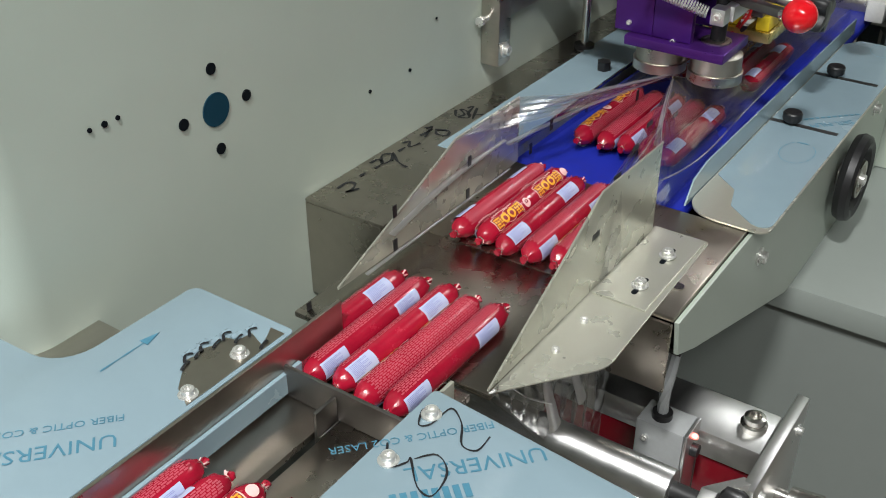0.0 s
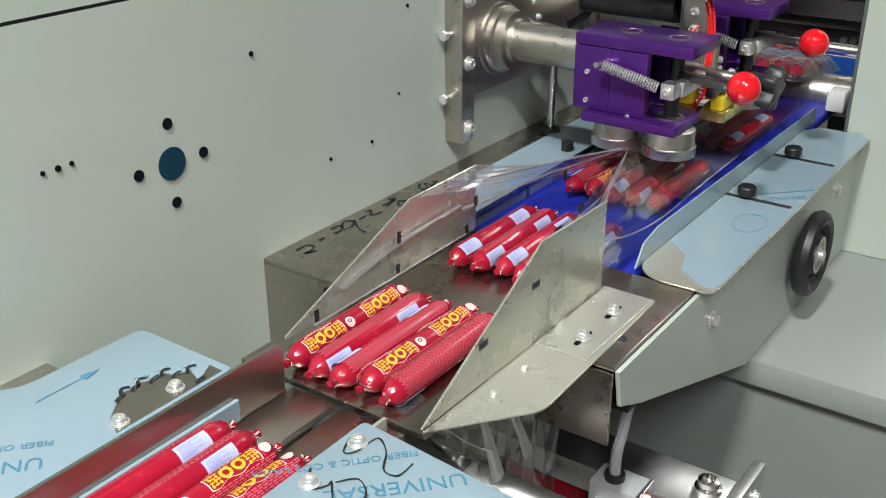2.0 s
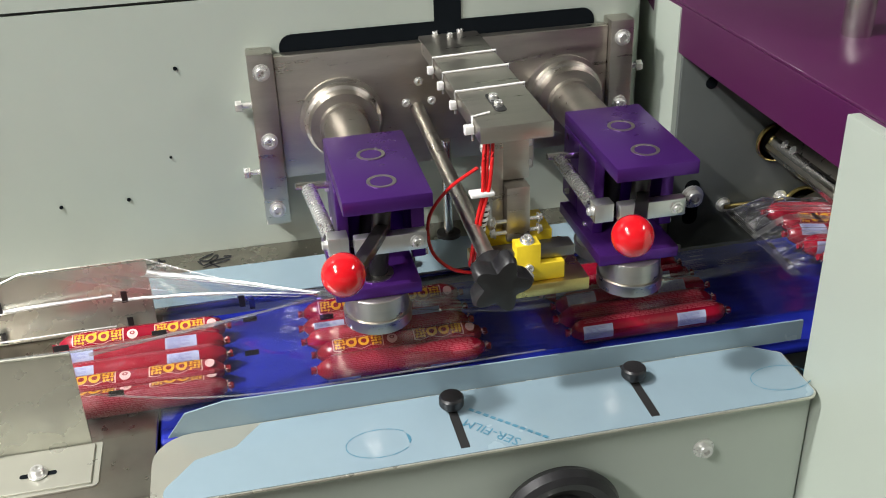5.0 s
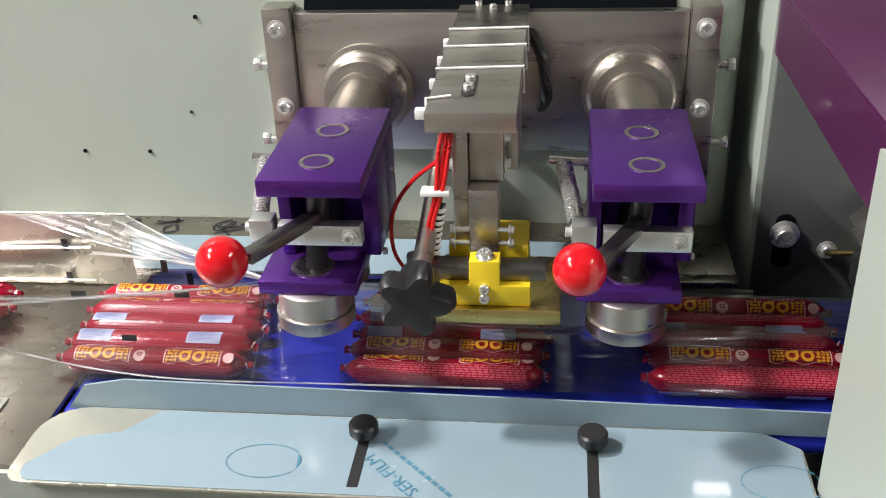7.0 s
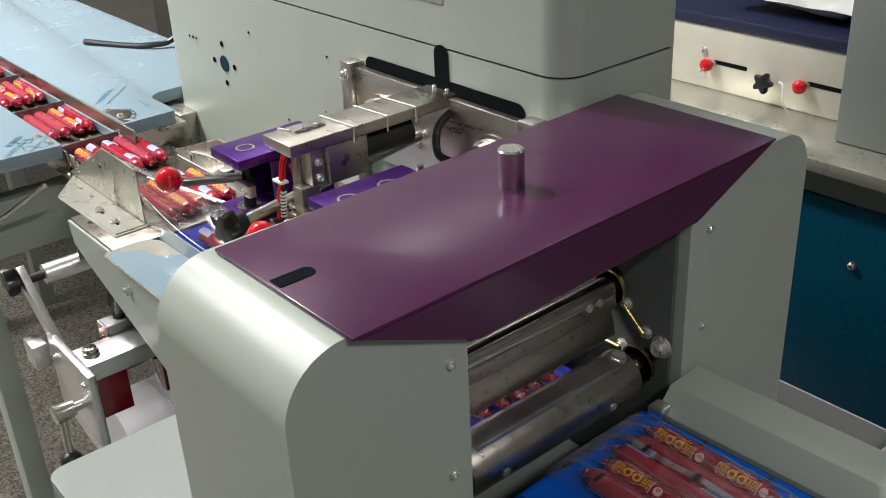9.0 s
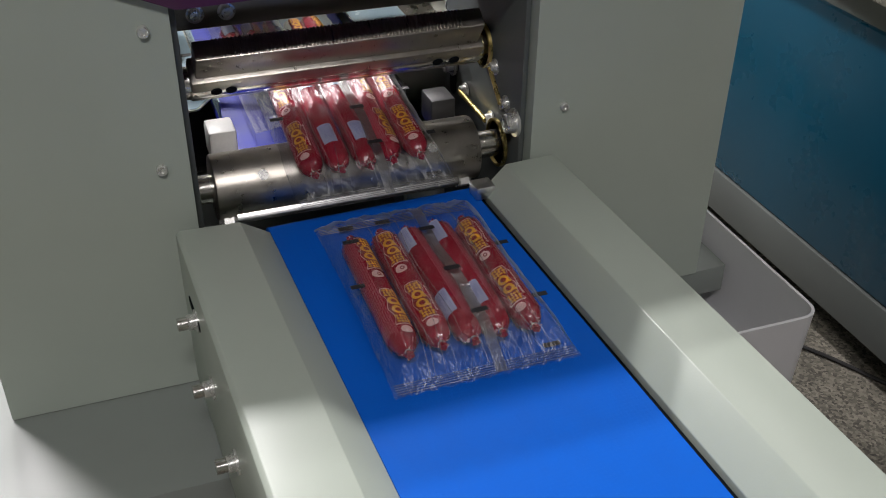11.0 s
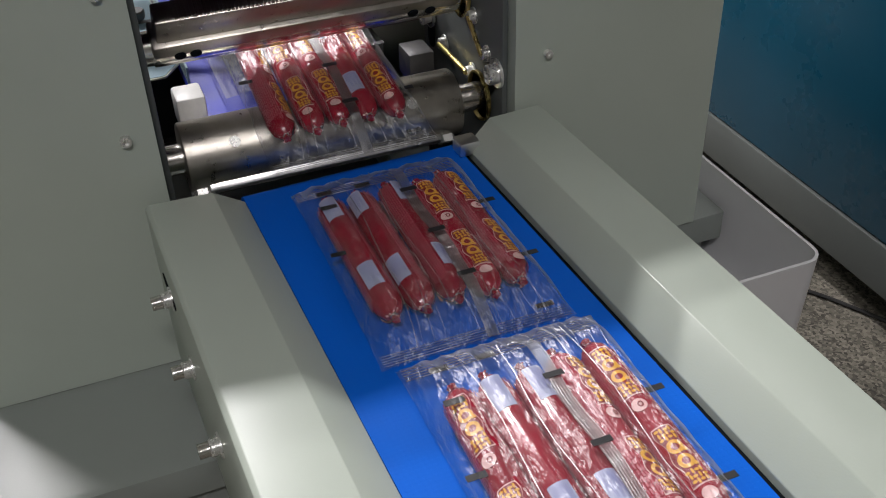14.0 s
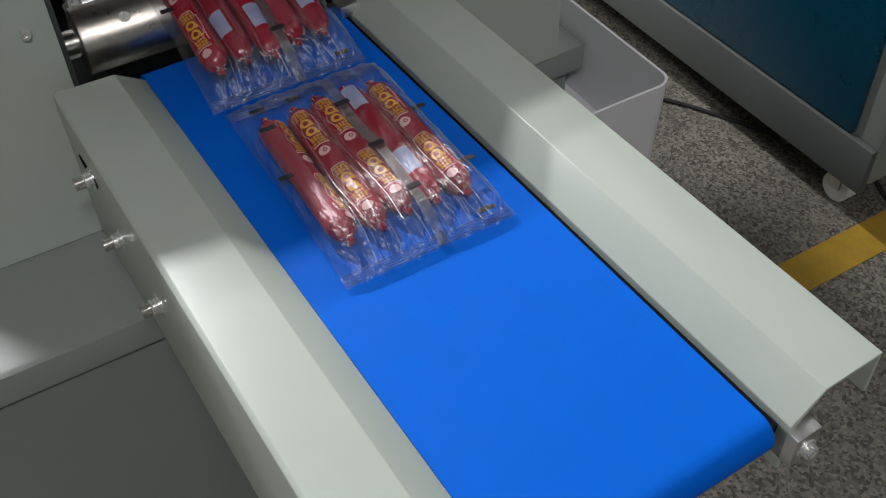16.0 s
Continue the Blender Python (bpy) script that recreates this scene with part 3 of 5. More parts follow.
            r = p.lerp(q, u)
            r.y += dy * (0.2 + math.sin(i * 1.9 + u * 2.5)) * math.sin(math.pi * min(1, u * 1.1))
            row.append(r)
        rows.append(row)
    return sheet(rows)



top_line, low_line = [], []
for i in range(31):
    u = i / 30
    x = -0.604 + 0.186 * u
    top_line.append(E2(x, 0.8768 - 0.004 * min(1, u * 4) + (0.0 if u < 0.85 else (u - 0.85) * 0.5), -0.0615))
    low_line.append(E2(-0.602 + 0.184 * u, 0.873 - 0.172 * min(1, u * 1.35), -0.064))
part("front_skirt", skirt(top_line, low_line, -0.006), FILM, film, "", True)

# tight folds from the plates to the fin and along the lane, as tubes for bright streaks
FOLDS = [[(-0.335, -0.056, 0.915), (-0.27, -0.054, 0.898), (-0.20, -0.053, 0.890), (-0.10, -0.0475, 0.8865), (0.02, -0.0445, 0.885)],
         [(-0.297, 0.1005, 0.9395), (-0.23, 0.061, 0.931), (-0.155, 0.014, 0.934)],
         [(-0.341, -0.058, 0.9545), (-0.25, -0.022, 0.938), (-0.155, 0.010, 0.934)],
         [(-0.155, 0.013, 0.934), (-0.11, 0.012, 0.915), (-0.04, 0.012, 0.900), (0.08, 0.012, 0.898)],
         [(-0.24, 0.085, 0.915), (-0.14, 0.078, 0.896), (-0.02, 0.070, 0.888)],
         [(-0.39, -0.058, 0.9565), (-0.27, -0.030, 0.940), (-0.17, 0.004, 0.9335)],
         [(-0.297, 0.099, 0.900), (-0.25, 0.086, 0.904), (-0.17, 0.040, 0.917)]]
for k, fold in enumerate(FOLDS):
    part("fold", tube(smooth_path([Vector(p) for p in fold]), 0.0008 if k < 1 else 0.0004, None, 6), FOLD, film, "fold tube that draws a highlight streak on the film", True)


def pleat(pts, r0, r1, flat=0.35):
    """A flattened ridge for a highlight streak, widening from r0 to r1 along its line."""
    pts = smooth_path(pts, 6)
    t = bmesh.new()
    rings = []
    for i, p in enumerate(pts):
        d = (pts[min(i + 1, len(pts) - 1)] - pts[max(i - 1, 0)]).normalized()
        a = d.cross(Vector((0, 0, 1)) if abs(d.z) < 0.8 else Vector((0, 1, 0))).normalized()
        b = d.cross(a)
        r = r0 + (r1 - r0) * i / (len(pts) - 1)
        rings.append([t.verts.new(p + r * math.cos(q * math.pi / 6) * a + r * flat * math.sin(q * math.pi / 6) * b) for q in range(7)])
    for a, b in zip(rings, rings[1:]):
        for q in range(6):
            t.faces.new((a[q], a[q + 1], b[q + 1], b[q]))
    bmesh.ops.recalc_face_normals(t, faces=t.faces)
    return t


# ridges added where the film shows white reflections of the lamps
GLINT_PLEATS = [([(-0.158, 0.014, 0.934), (-0.23, 0.055, 0.933), (-0.30, 0.094, 0.930)], 0.0012, 0.0055, 0.6),
          ([(-0.160, 0.016, 0.932), (-0.24, 0.056, 0.922), (-0.33, 0.092, 0.908)], 0.0008, 0.0032, 0.6),
          ([(-0.160, 0.008, 0.932), (-0.24, -0.018, 0.938), (-0.33, -0.050, 0.946)], 0.0008, 0.0024, 0.6),
          ([(-0.33, 0.094, 0.912), (-0.42, 0.096, 0.908), (-0.50, 0.097, 0.896)], 0.0025, 0.0045, 0.6),
          ([(-0.33, 0.088, 0.884), (-0.43, 0.090, 0.882), (-0.54, 0.092, 0.880)], 0.0010, 0.0020, 0.6),
          ([(-0.545, -0.066, 0.872), (-0.535, -0.068, 0.84), (-0.520, -0.070, 0.79)], 0.0015, 0.0075, 0.5),
          ([(-0.525, -0.066, 0.870), (-0.500, -0.068, 0.84), (-0.475, -0.070, 0.785)], 0.0012, 0.0060, 0.5),
          ([(-0.585, -0.066, 0.872), (-0.560, -0.068, 0.845), (-0.530, -0.069, 0.82)], 0.0008, 0.0030, 0.5)]
for pts, r0, r1, flat in GLINT_PLEATS:
    part("pleat", pleat(pts, r0, r1, flat), FOLDB, film, "raised strip added for a highlight streak on the film", True)

# ---- front guard plate with knobs ----
guard = thing("front_guard", (-0.05, -0.1, 0.871), "steel guard plate under pale blue protective film with slotted knobs", "guard plate")
GZ = 0.8715
out = rounded([(-0.296, -0.144), (0.213, -0.144), (0.213, -0.082), (0.19, -0.0665), (-0.296, -0.0665)], [0.012, 0.010, 0.004, 0.002, 0.03], 6)
part("plate", prism([(x, y, GZ) for x, y in out], (0, 0, 0.0018), None, 0.0004), STEEL_P, guard, "bare stainless plate edge")
cover = rounded([(-0.292, -0.1425), (0.2115, -0.1425), (0.2115, -0.083), (0.19, -0.068), (-0.215, -0.068), (-0.235, -0.092), (-0.265, -0.10), (-0.285, -0.125)], [0.01, 0.009, 0.003, 0.001, 0.004, 0.006, 0.004, 0.003], 5)
part("protective_film", prism([(x, y, GZ + 0.0019) for x, y in cover], (0, 0, 0.0005)), FILMBLUE, guard, "pale blue protective film")
part("flange", prism([(-0.285, -0.066, GZ), (0.240, -0.066, GZ), (0.240, -0.066, GZ + 0.019), (-0.24, -0.066, GZ + 0.026), (-0.27, -0.066, GZ + 0.02)], (0, 0.0016, 0)), FILMBLUE, guard)
for x in (-0.069, 0.080):
    slotp = rounded([(x - 0.0035, -0.138), (x + 0.0035, -0.138), (x + 0.0035, -0.062), (x - 0.0035, -0.062)], [0.0033] * 4, 4)
    # dark strip on the plate: the slot's shade is put into its colour
    part("slot", prism([(a, max(b, -0.136) if b < -0.07 else -0.0672, GZ + 0.0025) for a, b in slotp], (0, 0, 0.0003)), DARK, guard)
    k = part("knob", lathe((x, -0.089, GZ + 0.0026), (0, 0, 1), [(0, 0.004), (0.004, 0.004), (0.004, 0.0085), (0.006, 0.0098), (0.012, 0.0098), (0.0135, 0.0085)], n=28), BLACK, guard, "black knurled knob", True)


def ring_print(cx, cy, r, z, parent):
    pts = [(cx + r * 1.25 * math.cos(a), cy + r * 0.8 * math.sin(a), z) for a in [i * math.pi / 10 for i in range(2, 19)]]
    stroke("printed_ring", pts, 0.0005, PRINT, parent)
    prism_pts = [(cx + r * 1.2 * math.cos(a), cy + r * 0.75 * math.sin(a), z) for a in [-0.4 + i * 0.15 for i in range(7)]]
    part("printed_patch", prism(prism_pts, (0, 0, 0.0002)), PRINT, parent)


for x in (-0.13, 0.195):
    ring_print(x, -0.115, 0.02, GZ + 0.0026, guard)

flat_text("SER-FILM", Matrix.Translation((-0.026, -0.137, GZ + 0.0027)) @ pose(0, 0, 0, 0, 0, 136), 0.0125, PRINT, "lettering", guard)
for k in range(11):
    p = Vector((-0.006, -0.139, GZ + 0.0027)) + Vector((-0.0046, 0.0045, 0)) * k
    part("printed_bar", prism([p, p + Vector((-0.0030, 0.0029, 0)), p + Vector((-0.0049, 0.0010, 0)), p + Vector((-0.0019, -0.0019, 0))], (0, 0, 0.0002)), PRINT, guard)

# ---- hand wheel ----
wheel = thing("hand_wheel", (-0.02, -0.15, 0.805), "black plastic hand wheel on a steel shaft at the side frame", "hand wheel")
WX, WZ = 0.002, 0.798
part("rim", lathe((WX, -0.138, WZ), (0, -1, 0), [(0, 0.038), (0.002, 0.046), (0.009, 0.049), (0.016, 0.047), (0.019, 0.042), (0.017, 0.035), (0.010, 0.032), (0.002, 0.035)], n=48), BLACK, wheel, "", True)
part("web", lathe((WX, -0.141, WZ), (0, -1, 0), [(0, 0.034), (0.006, 0.034), (0.007, 0.025), (0.012, 0.022), (0.012, 0.001)], n=40), BLACK, wheel, "", True)
part("hub_ring", lathe((WX, -0.1525, WZ), (0, -1, 0), [(0, 0.021), (0.003, 0.021), (0.003, 0.016), (0.001, 0.0155), (0.001, 0.001)], n=36), STEEL, wheel, "steel hub ring", True)
part("shaft", cyl((WX, -0.127, WZ), (WX, -0.146, WZ), 0.009), CHROME, wheel, "", True)
bolt("hub_bolt", (WX, -0.1535, WZ), (0, -1, 0), 0.006, wheel)
part("collar", cyl((WX, -0.1312, WZ), (WX, -0.137, WZ), 0.013), CHROME, wheel, "", True)

# ---- mounting plate of the sealing heads ----
mp = thing("sealing_head_mount", (0, 0.2, 0.92), "brushed steel mounting plate with end blocks on the cabinet", "mounting plate")
part("plate", box(-0.165, 0.1555, 0.1975, 0.2095, 0.957, 1.077, 0.001), STEEL, mp, "", True)
for s in (-1, 1):
    xa, xb = (-0.189, -0.1655) if s < 0 else (0.156, 0.1795)
    part("end_block", box(xa, xb, 0.190, 0.2125, 0.912, 1.083, 0.0012), STEEL, mp, "", True)
    xm = (xa + xb) / 2
    for z in (1.066, 0.999, 0.928):
        bolt("plate_screw", (xm, 0.190, z), (0, -1, 0), 0.0055, mp)
    for z in (1.031, 0.963):
        bolt("adjusting_bolt", (xm + s * 0.021, 0.205, z), (s, 0, 0), 0.0055, mp, socket=False, shaft=0.011, washer=False)
for cx in (-0.107, 0.112):
    part("flange_ring", lathe((cx, 0.1976, 1.012), (0, -1, 0), [(0, 0.040), (0.004, 0.040), (0.005, 0.036), (0.012, 0.036), (0.014, 0.033), (0.024, 0.032), (0.0245, 0.024), (0.03, 0.0235)], n=40), STEEL, mp, "", True)
    part("shaft_housing", cyl((cx, 0.172, 1.012), (cx, 0.08, 1.012), 0.021, None, 36), STEEL, mp, "", True)
    bolt("flange_screw", (cx + 0.026, 0.182, 1.026), (0.7, -0.2, 0.5), 0.003, mp, washer=False)
for x, z in ((-0.045, 1.02), (-0.02, 1.02), (-0.032, 1.0), (-0.032, 1.04)):
    bolt("cap_screw", (x, 0.1975, z), (0, -1, 0), 0.003, mp)


def spring(p0, p1, r, turns, wire):
    p0, p1 = Vector(p0), Vector(p1)
    d = (p1 - p0).normalized()
    a = d.orthogonal().normalized()
    b = d.cross(a)
    n = turns * 10
    return tube([p0.lerp(p1, i / n) + r * (math.cos(i * 0.628) * a + math.sin(i * 0.628) * b) for i in range(n + 1)], wire, None, 5)


# ---- two roller heads ----
def roller_head(cx, label, dx):
    h = thing("sealing_roller_head", (cx, 0.02, 0.905), label, "sealing rollers", "sealing roller heads")
    x0, x1 = cx - 0.034, cx + 0.034
    part("upper_plate", box(x0, x1, -0.042, 0.086, 1.027, 1.039, 0.0012), ANOD, h, "", True)
    part("lower_plate", box(x0 + dx, x1 + dx, -0.034, 0.07, 0.950, 0.960, 0.0012), ANOD, h, "", True)
    part("back_block", box(x0, x1, 0.045, 0.086, 0.9605, 1.0265, 0.0012), ANOD, h, "", True)
    part("side_cheek", box(x0 - 0.001, x0 + 0.008, 0.004, 0.0445, 0.9605, 1.0265, 0.001), ANOD, h, "", True)
    part("side_cheek", box(x1 - 0.010, x1 + 0.001, 0.004, 0.0445, 0.9605, 1.0265, 0.001), ANOD, h, "", True)
    for y in (-0.013, 0.040):
        part("bearing", lathe((cx, y, 1.0388), (0, 0, 1), [(0, 0.0115), (0.001, 0.0115), (0.001, 0.0092), (0.0003, 0.009), (0.0003, 0.0001)], n=28), STEEL, h, "steel bearing ring", True)
        part("bearing_core", lathe((cx, y, 1.0393), (0, 0, 1), [(0, 0.0086), (0.0002, 0.0086), (0.0002, 0.0001)], n=24), ANOD, h, "violet bearing core", True)
    for y in (-0.013, 0.043):
        part("spindle", cyl((cx + dx, y, 0.935), (cx, y, 1.026), 0.0075), BLACK if y < 0 else DARK, h, "blackened spindle", True)
        part("bearing_seat", lathe((cx + dx, y, 0.960), (0, 0, 1), [(0, 0.015), (0.0015, 0.015), (0.002, 0.011), (0.0012, 0.0105), (0.0012, 0.008)], n=28), STEEL, h, "", True)
    for y in (-0.016, 0.043):
        part("roller", lathe((cx + dx, y, 0.9213), (0, 0, 1), [(0, 0.026), (0.0005, 0.0272), (0.009, 0.0272), (0.0095, 0.0275), (0.0105, 0.0275), (0.011, 0.0255), (0.0275, 0.0250), (0.0285, 0.0235)], n=44), STEEL, h, "brushed steel sealing roller", True)
    part("lever_block", box(cx - 0.026, cx + 0.030, -0.032, -0.022, 0.987, 1.002, 0.001), ALU, h, "", True)
    bolt("lever_screw", (cx + 0.022, -0.032, 0.9945), (0, -1, 0), 0.0038, h)
    part("spring_block", box(cx - 0.046, cx - 0.030, -0.030, -0.016, 0.988, 1.004, 0.001), ALU, h, "", True)
    bolt("spring_screw", (cx - 0.046, -0.023, 0.996), (-1, 0, 0), 0.0035, h, shaft=0.006)
    a, b = Vector((cx - 0.008, -0.02, 1.004)), Vector((cx - 0.037, -0.083, 1.0075))
    lever = part("lever", prism([a + Vector((0, 0, -0.005)), b + Vector((0, 0, -0.005)), b + Vector((0, 0, 0.003)), a + Vector((0, 0, 0.003))], (0.010, -0.003, 0), None, 0.001), DARKSTEEL, h, "dark steel lever", True)
    part("ball_knob", ball((cx - 0.042, -0.097, 1.011), 0.0158, None, 32, 20), RED, h, "glossy red ball knob", True)
    part("lever_stud", cyl((cx - 0.035, -0.078, 1.007), (cx - 0.04, -0.09, 1.010), 0.004), CHROME, h, "", True)
    p0, p1 = (cx - 0.052, 0.045, 1.014), (cx - 0.043, -0.012, 0.998)
    part("return_spring", spring(p0, p1, 0.0052, 22, 0.0010), BOLT, h, "coiled steel spring", True)
    part("spring_post", cyl((cx - 0.062, 0.047, 1.016), (cx - 0.034, 0.047, 1.014), 0.003), CHROME, h, "", True)
    for y, z in ((0.06, 1.0), (0.06, 0.97), (0.012, 0.96)):
        bolt("cheek_screw", (x1 + 0.001, y, z), (1, 0, 0), 0.0026, h, washer=False)
        bolt("cheek_screw", (x0, y + 0.01, z), (-1, 0, 0), 0.0026, h, washer=False)
    return h


DARKSTEEL = mat("dark_bare_steel", (0.22, 0.21, 0.20), 0.38, 1.0, 0.12, 30)
roller_head(-0.102, "violet anodised roller head with red ball lever above the film", -0.010)
roller_head(0.110, "violet anodised roller head with red ball lever next to the heater", -0.008)

# ---- heater arm between the heads ----
arm = thing("heater_arm", (0, 0.1, 0.9), "flat steel heater arm with red wires and white cable ties", "heater arm")
part("arm_bar", box(-0.028, 0.029, -0.028, 0.222, 1.066, 1.0795, 0.001), STEEL, arm, "", True)
part("end_slot", prism([(x, y, 1.0797) for x, y in rounded([(-0.008, 0.0), (0.001, 0.0), (0.001, 0.04), (-0.008, 0.04)], [0.004] * 4, 4)], (0, 0, 0.0004)), DARK, arm)
for y in (0.012, 0.028):
    bolt("slot_screw", (-0.0035, y, 1.080), (0, 0, 1), 0.0036, arm, washer=False)
for x, y in ((-0.012, 0.21), (0.012, 0.21), (0, 0.2)):
    bolt("rear_screw", (x, y, 1.0795), (0, 0, 1), 0.003, arm, washer=False)
for i, y in enumerate((0.052, 0.10, 0.142)):
    t = tube([(-0.0292, y - 0.002, 1.062), (-0.0292, y - 0.001, 1.0805), (0.0302, y + 0.004, 1.0805), (0.0302, y + 0.003, 1.062)], 0.0011, None, 6)
    box(-0.034, -0.0285, y - 0.004, y + 0.001, 1.066, 1.073, 0.0008, t)
    part("cable_tie", t, WHITE, arm, "white nylon cable tie", True)
t = tube([(-0.0292, -0.008, 1.062), (-0.0292, -0.006, 1.0805), (-0.014, -0.001, 1.0806)], 0.0011, None, 6)
box(-0.036, -0.0285, -0.012, -0.006, 1.068, 1.075, 0.0008, t)
part("cable_tie", t, WHITE, arm, "white nylon cable tie", True)
part("post", box(-0.014, -0.004, -0.004, 0.022, 0.972, 1.0655, 0.0008), STEEL, arm, "", True)
part("slide_block", box(-0.0035, 0.019, 0.002, 0.03, 1.02, 1.0655, 0.001), STEEL, arm, "", True)
part("lower_slide", box(-0.0035, 0.016, -0.012, 0.012, 0.972, 1.0195, 0.001), STEEL, arm, "", True)
part("back_plate", box(0.020, 0.028, 0.02, 0.075, 1.02, 1.0655, 0.001), STEEL, arm, "", True)
part("air_cylinder", cyl((0.005, 0.035, 1.045), (0.005, 0.15, 1.045), 0.017), BLACK, arm, "black air cylinder", True)
for z in (1.047, 1.028):
    bolt("side_screw", (-0.0145, 0.009, z), (-1, 0, 0), 0.0038, arm, shaft=0.004)
    bolt("side_screw", (0.0195, 0.012, z), (1, 0, 0), 0.0035, arm)
for s in (-1, 1):
    for z in (0.980, 0.990):
        bolt("clamp_screw", (0.005 + s * 0.018, -0.010, z), (s, 0, 0), 0.003, arm, shaft=0.01)
part("yellow_bracket", prism([(x, -0.036, z) for x, z in [(-0.022, 0.9465), (0.038, 0.9465), (0.038, 0.962), (0.018, 0.962), (0.018, 0.980), (-0.002, 0.980), (-0.002, 0.962), (-0.022, 0.962)]], (0, 0.014, 0), None, 0.0008), YELLOW, arm, "yellow painted heater bracket", True)
part("rear_bracket", box(-0.018, 0.036, -0.008, 0.03, 0.9465, 0.977, 0.001), YELLOW, arm, "yellow painted heater bracket", True)
part("brass_bar", prism([(-0.026, -0.040, 0.9345), (0.058, -0.040, 0.9345), (0.058, 0.034, 0.9345), (-0.026, 0.034, 0.9345)], (0, 0, 0.0115), None, 0.001), BRASS, arm, "worn brass heating bar", True)
for z in (0.953, 0.960):
    bolt("bracket_screw", (0.008, -0.0365, z), (0, -1, 0.2), 0.0034, arm, washer=False)
bolt("top_screw", (0.008, -0.03, 0.981), (0, -0.3, 1), 0.004, arm)
part("black_slide", box(-0.03, 0.048, -0.03, -0.014, 0.9625, 0.972, 0.001), DARKSTEEL, arm, "", True)
wires = smooth_path([(-0.018, -0.004, 1.066), (-0.022, -0.012, 1.045), (-0.024, -0.016, 1.02), (-0.030, -0.018, 0.995), (-0.034, -0.018, 0.968), (-0.034, -0.012, 0.955), (-0.024, -0.006, 0.945)], 7)
for dx, dy in ((0, 0), (0.0032, 0.001), (0.0066, -0.001), (0.004, 0.004)):
    part("red_wire", tube([p + Vector((dx * (0.7 + 0.3 * math.sin(i * 0.25)), dy, 0)) for i, p in enumerate(wires)], 0.0015), WIRE, arm, "red insulated wire", True)
wires = smooth_path([(-0.012, 0.0, 1.06), (-0.02, -0.008, 1.02), (-0.022, -0.014, 1.005), (-0.026, -0.014, 0.985), (-0.028, -0.014, 0.965), (-0.027, -0.012, 0.95), (-0.02, -0.006, 0.94)], 7)
part("white_sleeve", tube([p for p in wires if p.z < 1.012], 0.0032), BLACK, arm, "", True)
for i in range(13):
    z = 1.005 - i * 0.0045
    near = min(wires, key=lambda p: abs(p.z - z))
    part("sleeve_wrap", lathe((near.x, near.y, z), (0.05, 0.0, 1), [(0, 0.0036), (0.0007, 0.0043), (0.0021, 0.0043), (0.0028, 0.0036)], n=14), WHITE, arm, "white spiral wrap", True)
for z in (1.018, 0.955):
    part("cable_tie", box(-0.034, -0.015, -0.020, -0.009, z, z + 0.0035, 0.001), WHITE, arm, "white nylon cable tie", True)
part("red_wire", tube(smooth_path([(-0.024, 0.0, 1.035), (-0.045, 0.015, 1.012), (-0.060, 0.022, 0.985), (-0.060, 0.016, 0.958), (-0.046, 0.006, 0.944), (-0.026, 0.0, 0.940)], 7), 0.0015), WIRE, arm, "red insulated wire", True)
wires = smooth_path([(0.03, 0.2, 1.06), (0.04, 0.17, 1.05), (0.044, 0.165, 1.02), (0.04, 0.19, 1.0)], 6)
part("black_hose", tube(wires, 0.005), BLACK, arm, "black hose", True)

rod = thing("locking_rod", (-0.03, 0.05, 0.95), "steel locking rod with black star knob", "star knob")
part("rod", cyl((-0.034, 0.198, 1.013), (-0.030, -0.075, 0.983), 0.0065), STEEL, rod, "", True)


def star(c, axis, r, h):
    axis = Vector(axis).normalized()
    q = axis.to_track_quat("Z", "Y").to_matrix()
    t = bmesh.new()
    n = 50
    rings = []
    for d, s in ((0, 0.72), (0.15 * h, 0.94), (0.75 * h, 1.0), (0.95 * h, 0.9), (h, 0.6)):
        ring = []
        for i in range(n):
            a = 2 * math.pi * i / n
            rr = r * s * (0.80 + 0.20 * math.cos(5 * a))
            ring.append(t.verts.new(Vector(c) + q @ Vector((rr * math.cos(a), rr * math.sin(a), d))))
        rings.append(ring)
    for a, b in zip(rings, rings[1:]):
        for i in range(n):
            j = (i + 1) % n
            t.faces.new((a[i], a[j], b[j], b[i]))
    t.faces.new(rings[0][::-1])
    t.faces.new(rings[-1])
    bmesh.ops.recalc_face_normals(t, faces=t.faces)
    return t


part("star_knob", star((-0.030, -0.076, 0.983), (0.015, -1, -0.11), 0.0255, 0.020), BLACK, rod, "black plastic star knob", True)
part("knob_boss", cyl((-0.030, -0.064, 0.984), (-0.030, -0.078, 0.983), 0.013), BLACK, rod, "", True)
post = thing("guide_post", (-0.03, 0.16, 0.88), "slim steel guide post standing on the shelf", "guide post")
part("post", cyl((-0.011, 0.180, 0.8815), (-0.011, 0.180, 0.985), 0.005), CHROME, post, "", True)
part("foot", cyl((-0.011, 0.180, 0.8806), (-0.011, 0.180, 0.885), 0.012), DARK, post, "", True)
part("black_nut", cyl((-0.063, 0.128, 0.8818), (-0.063, 0.128, 0.892), 0.008, None, 6), BLACK, post, "", True)

# ---- end sealer housing ----
HX0, HX1 = 0.216, 0.413
hs = thing("end_sealer_housing", (0.31, 0.03, 0.715), "grey-green end sealer housing with glossy purple top cover", "sealer housing")


def cheek(y0, y1, top, r, outer):
    """A hollow-looking side cheek with its outer top edge rounded."""
    pts = [(y0, 0.716), (y1, 0.716), (y1, top), (y0, top)]
    rad = [0.001, 0.001, r if outer > 0 else 0.002, r if outer < 0 else 0.002]
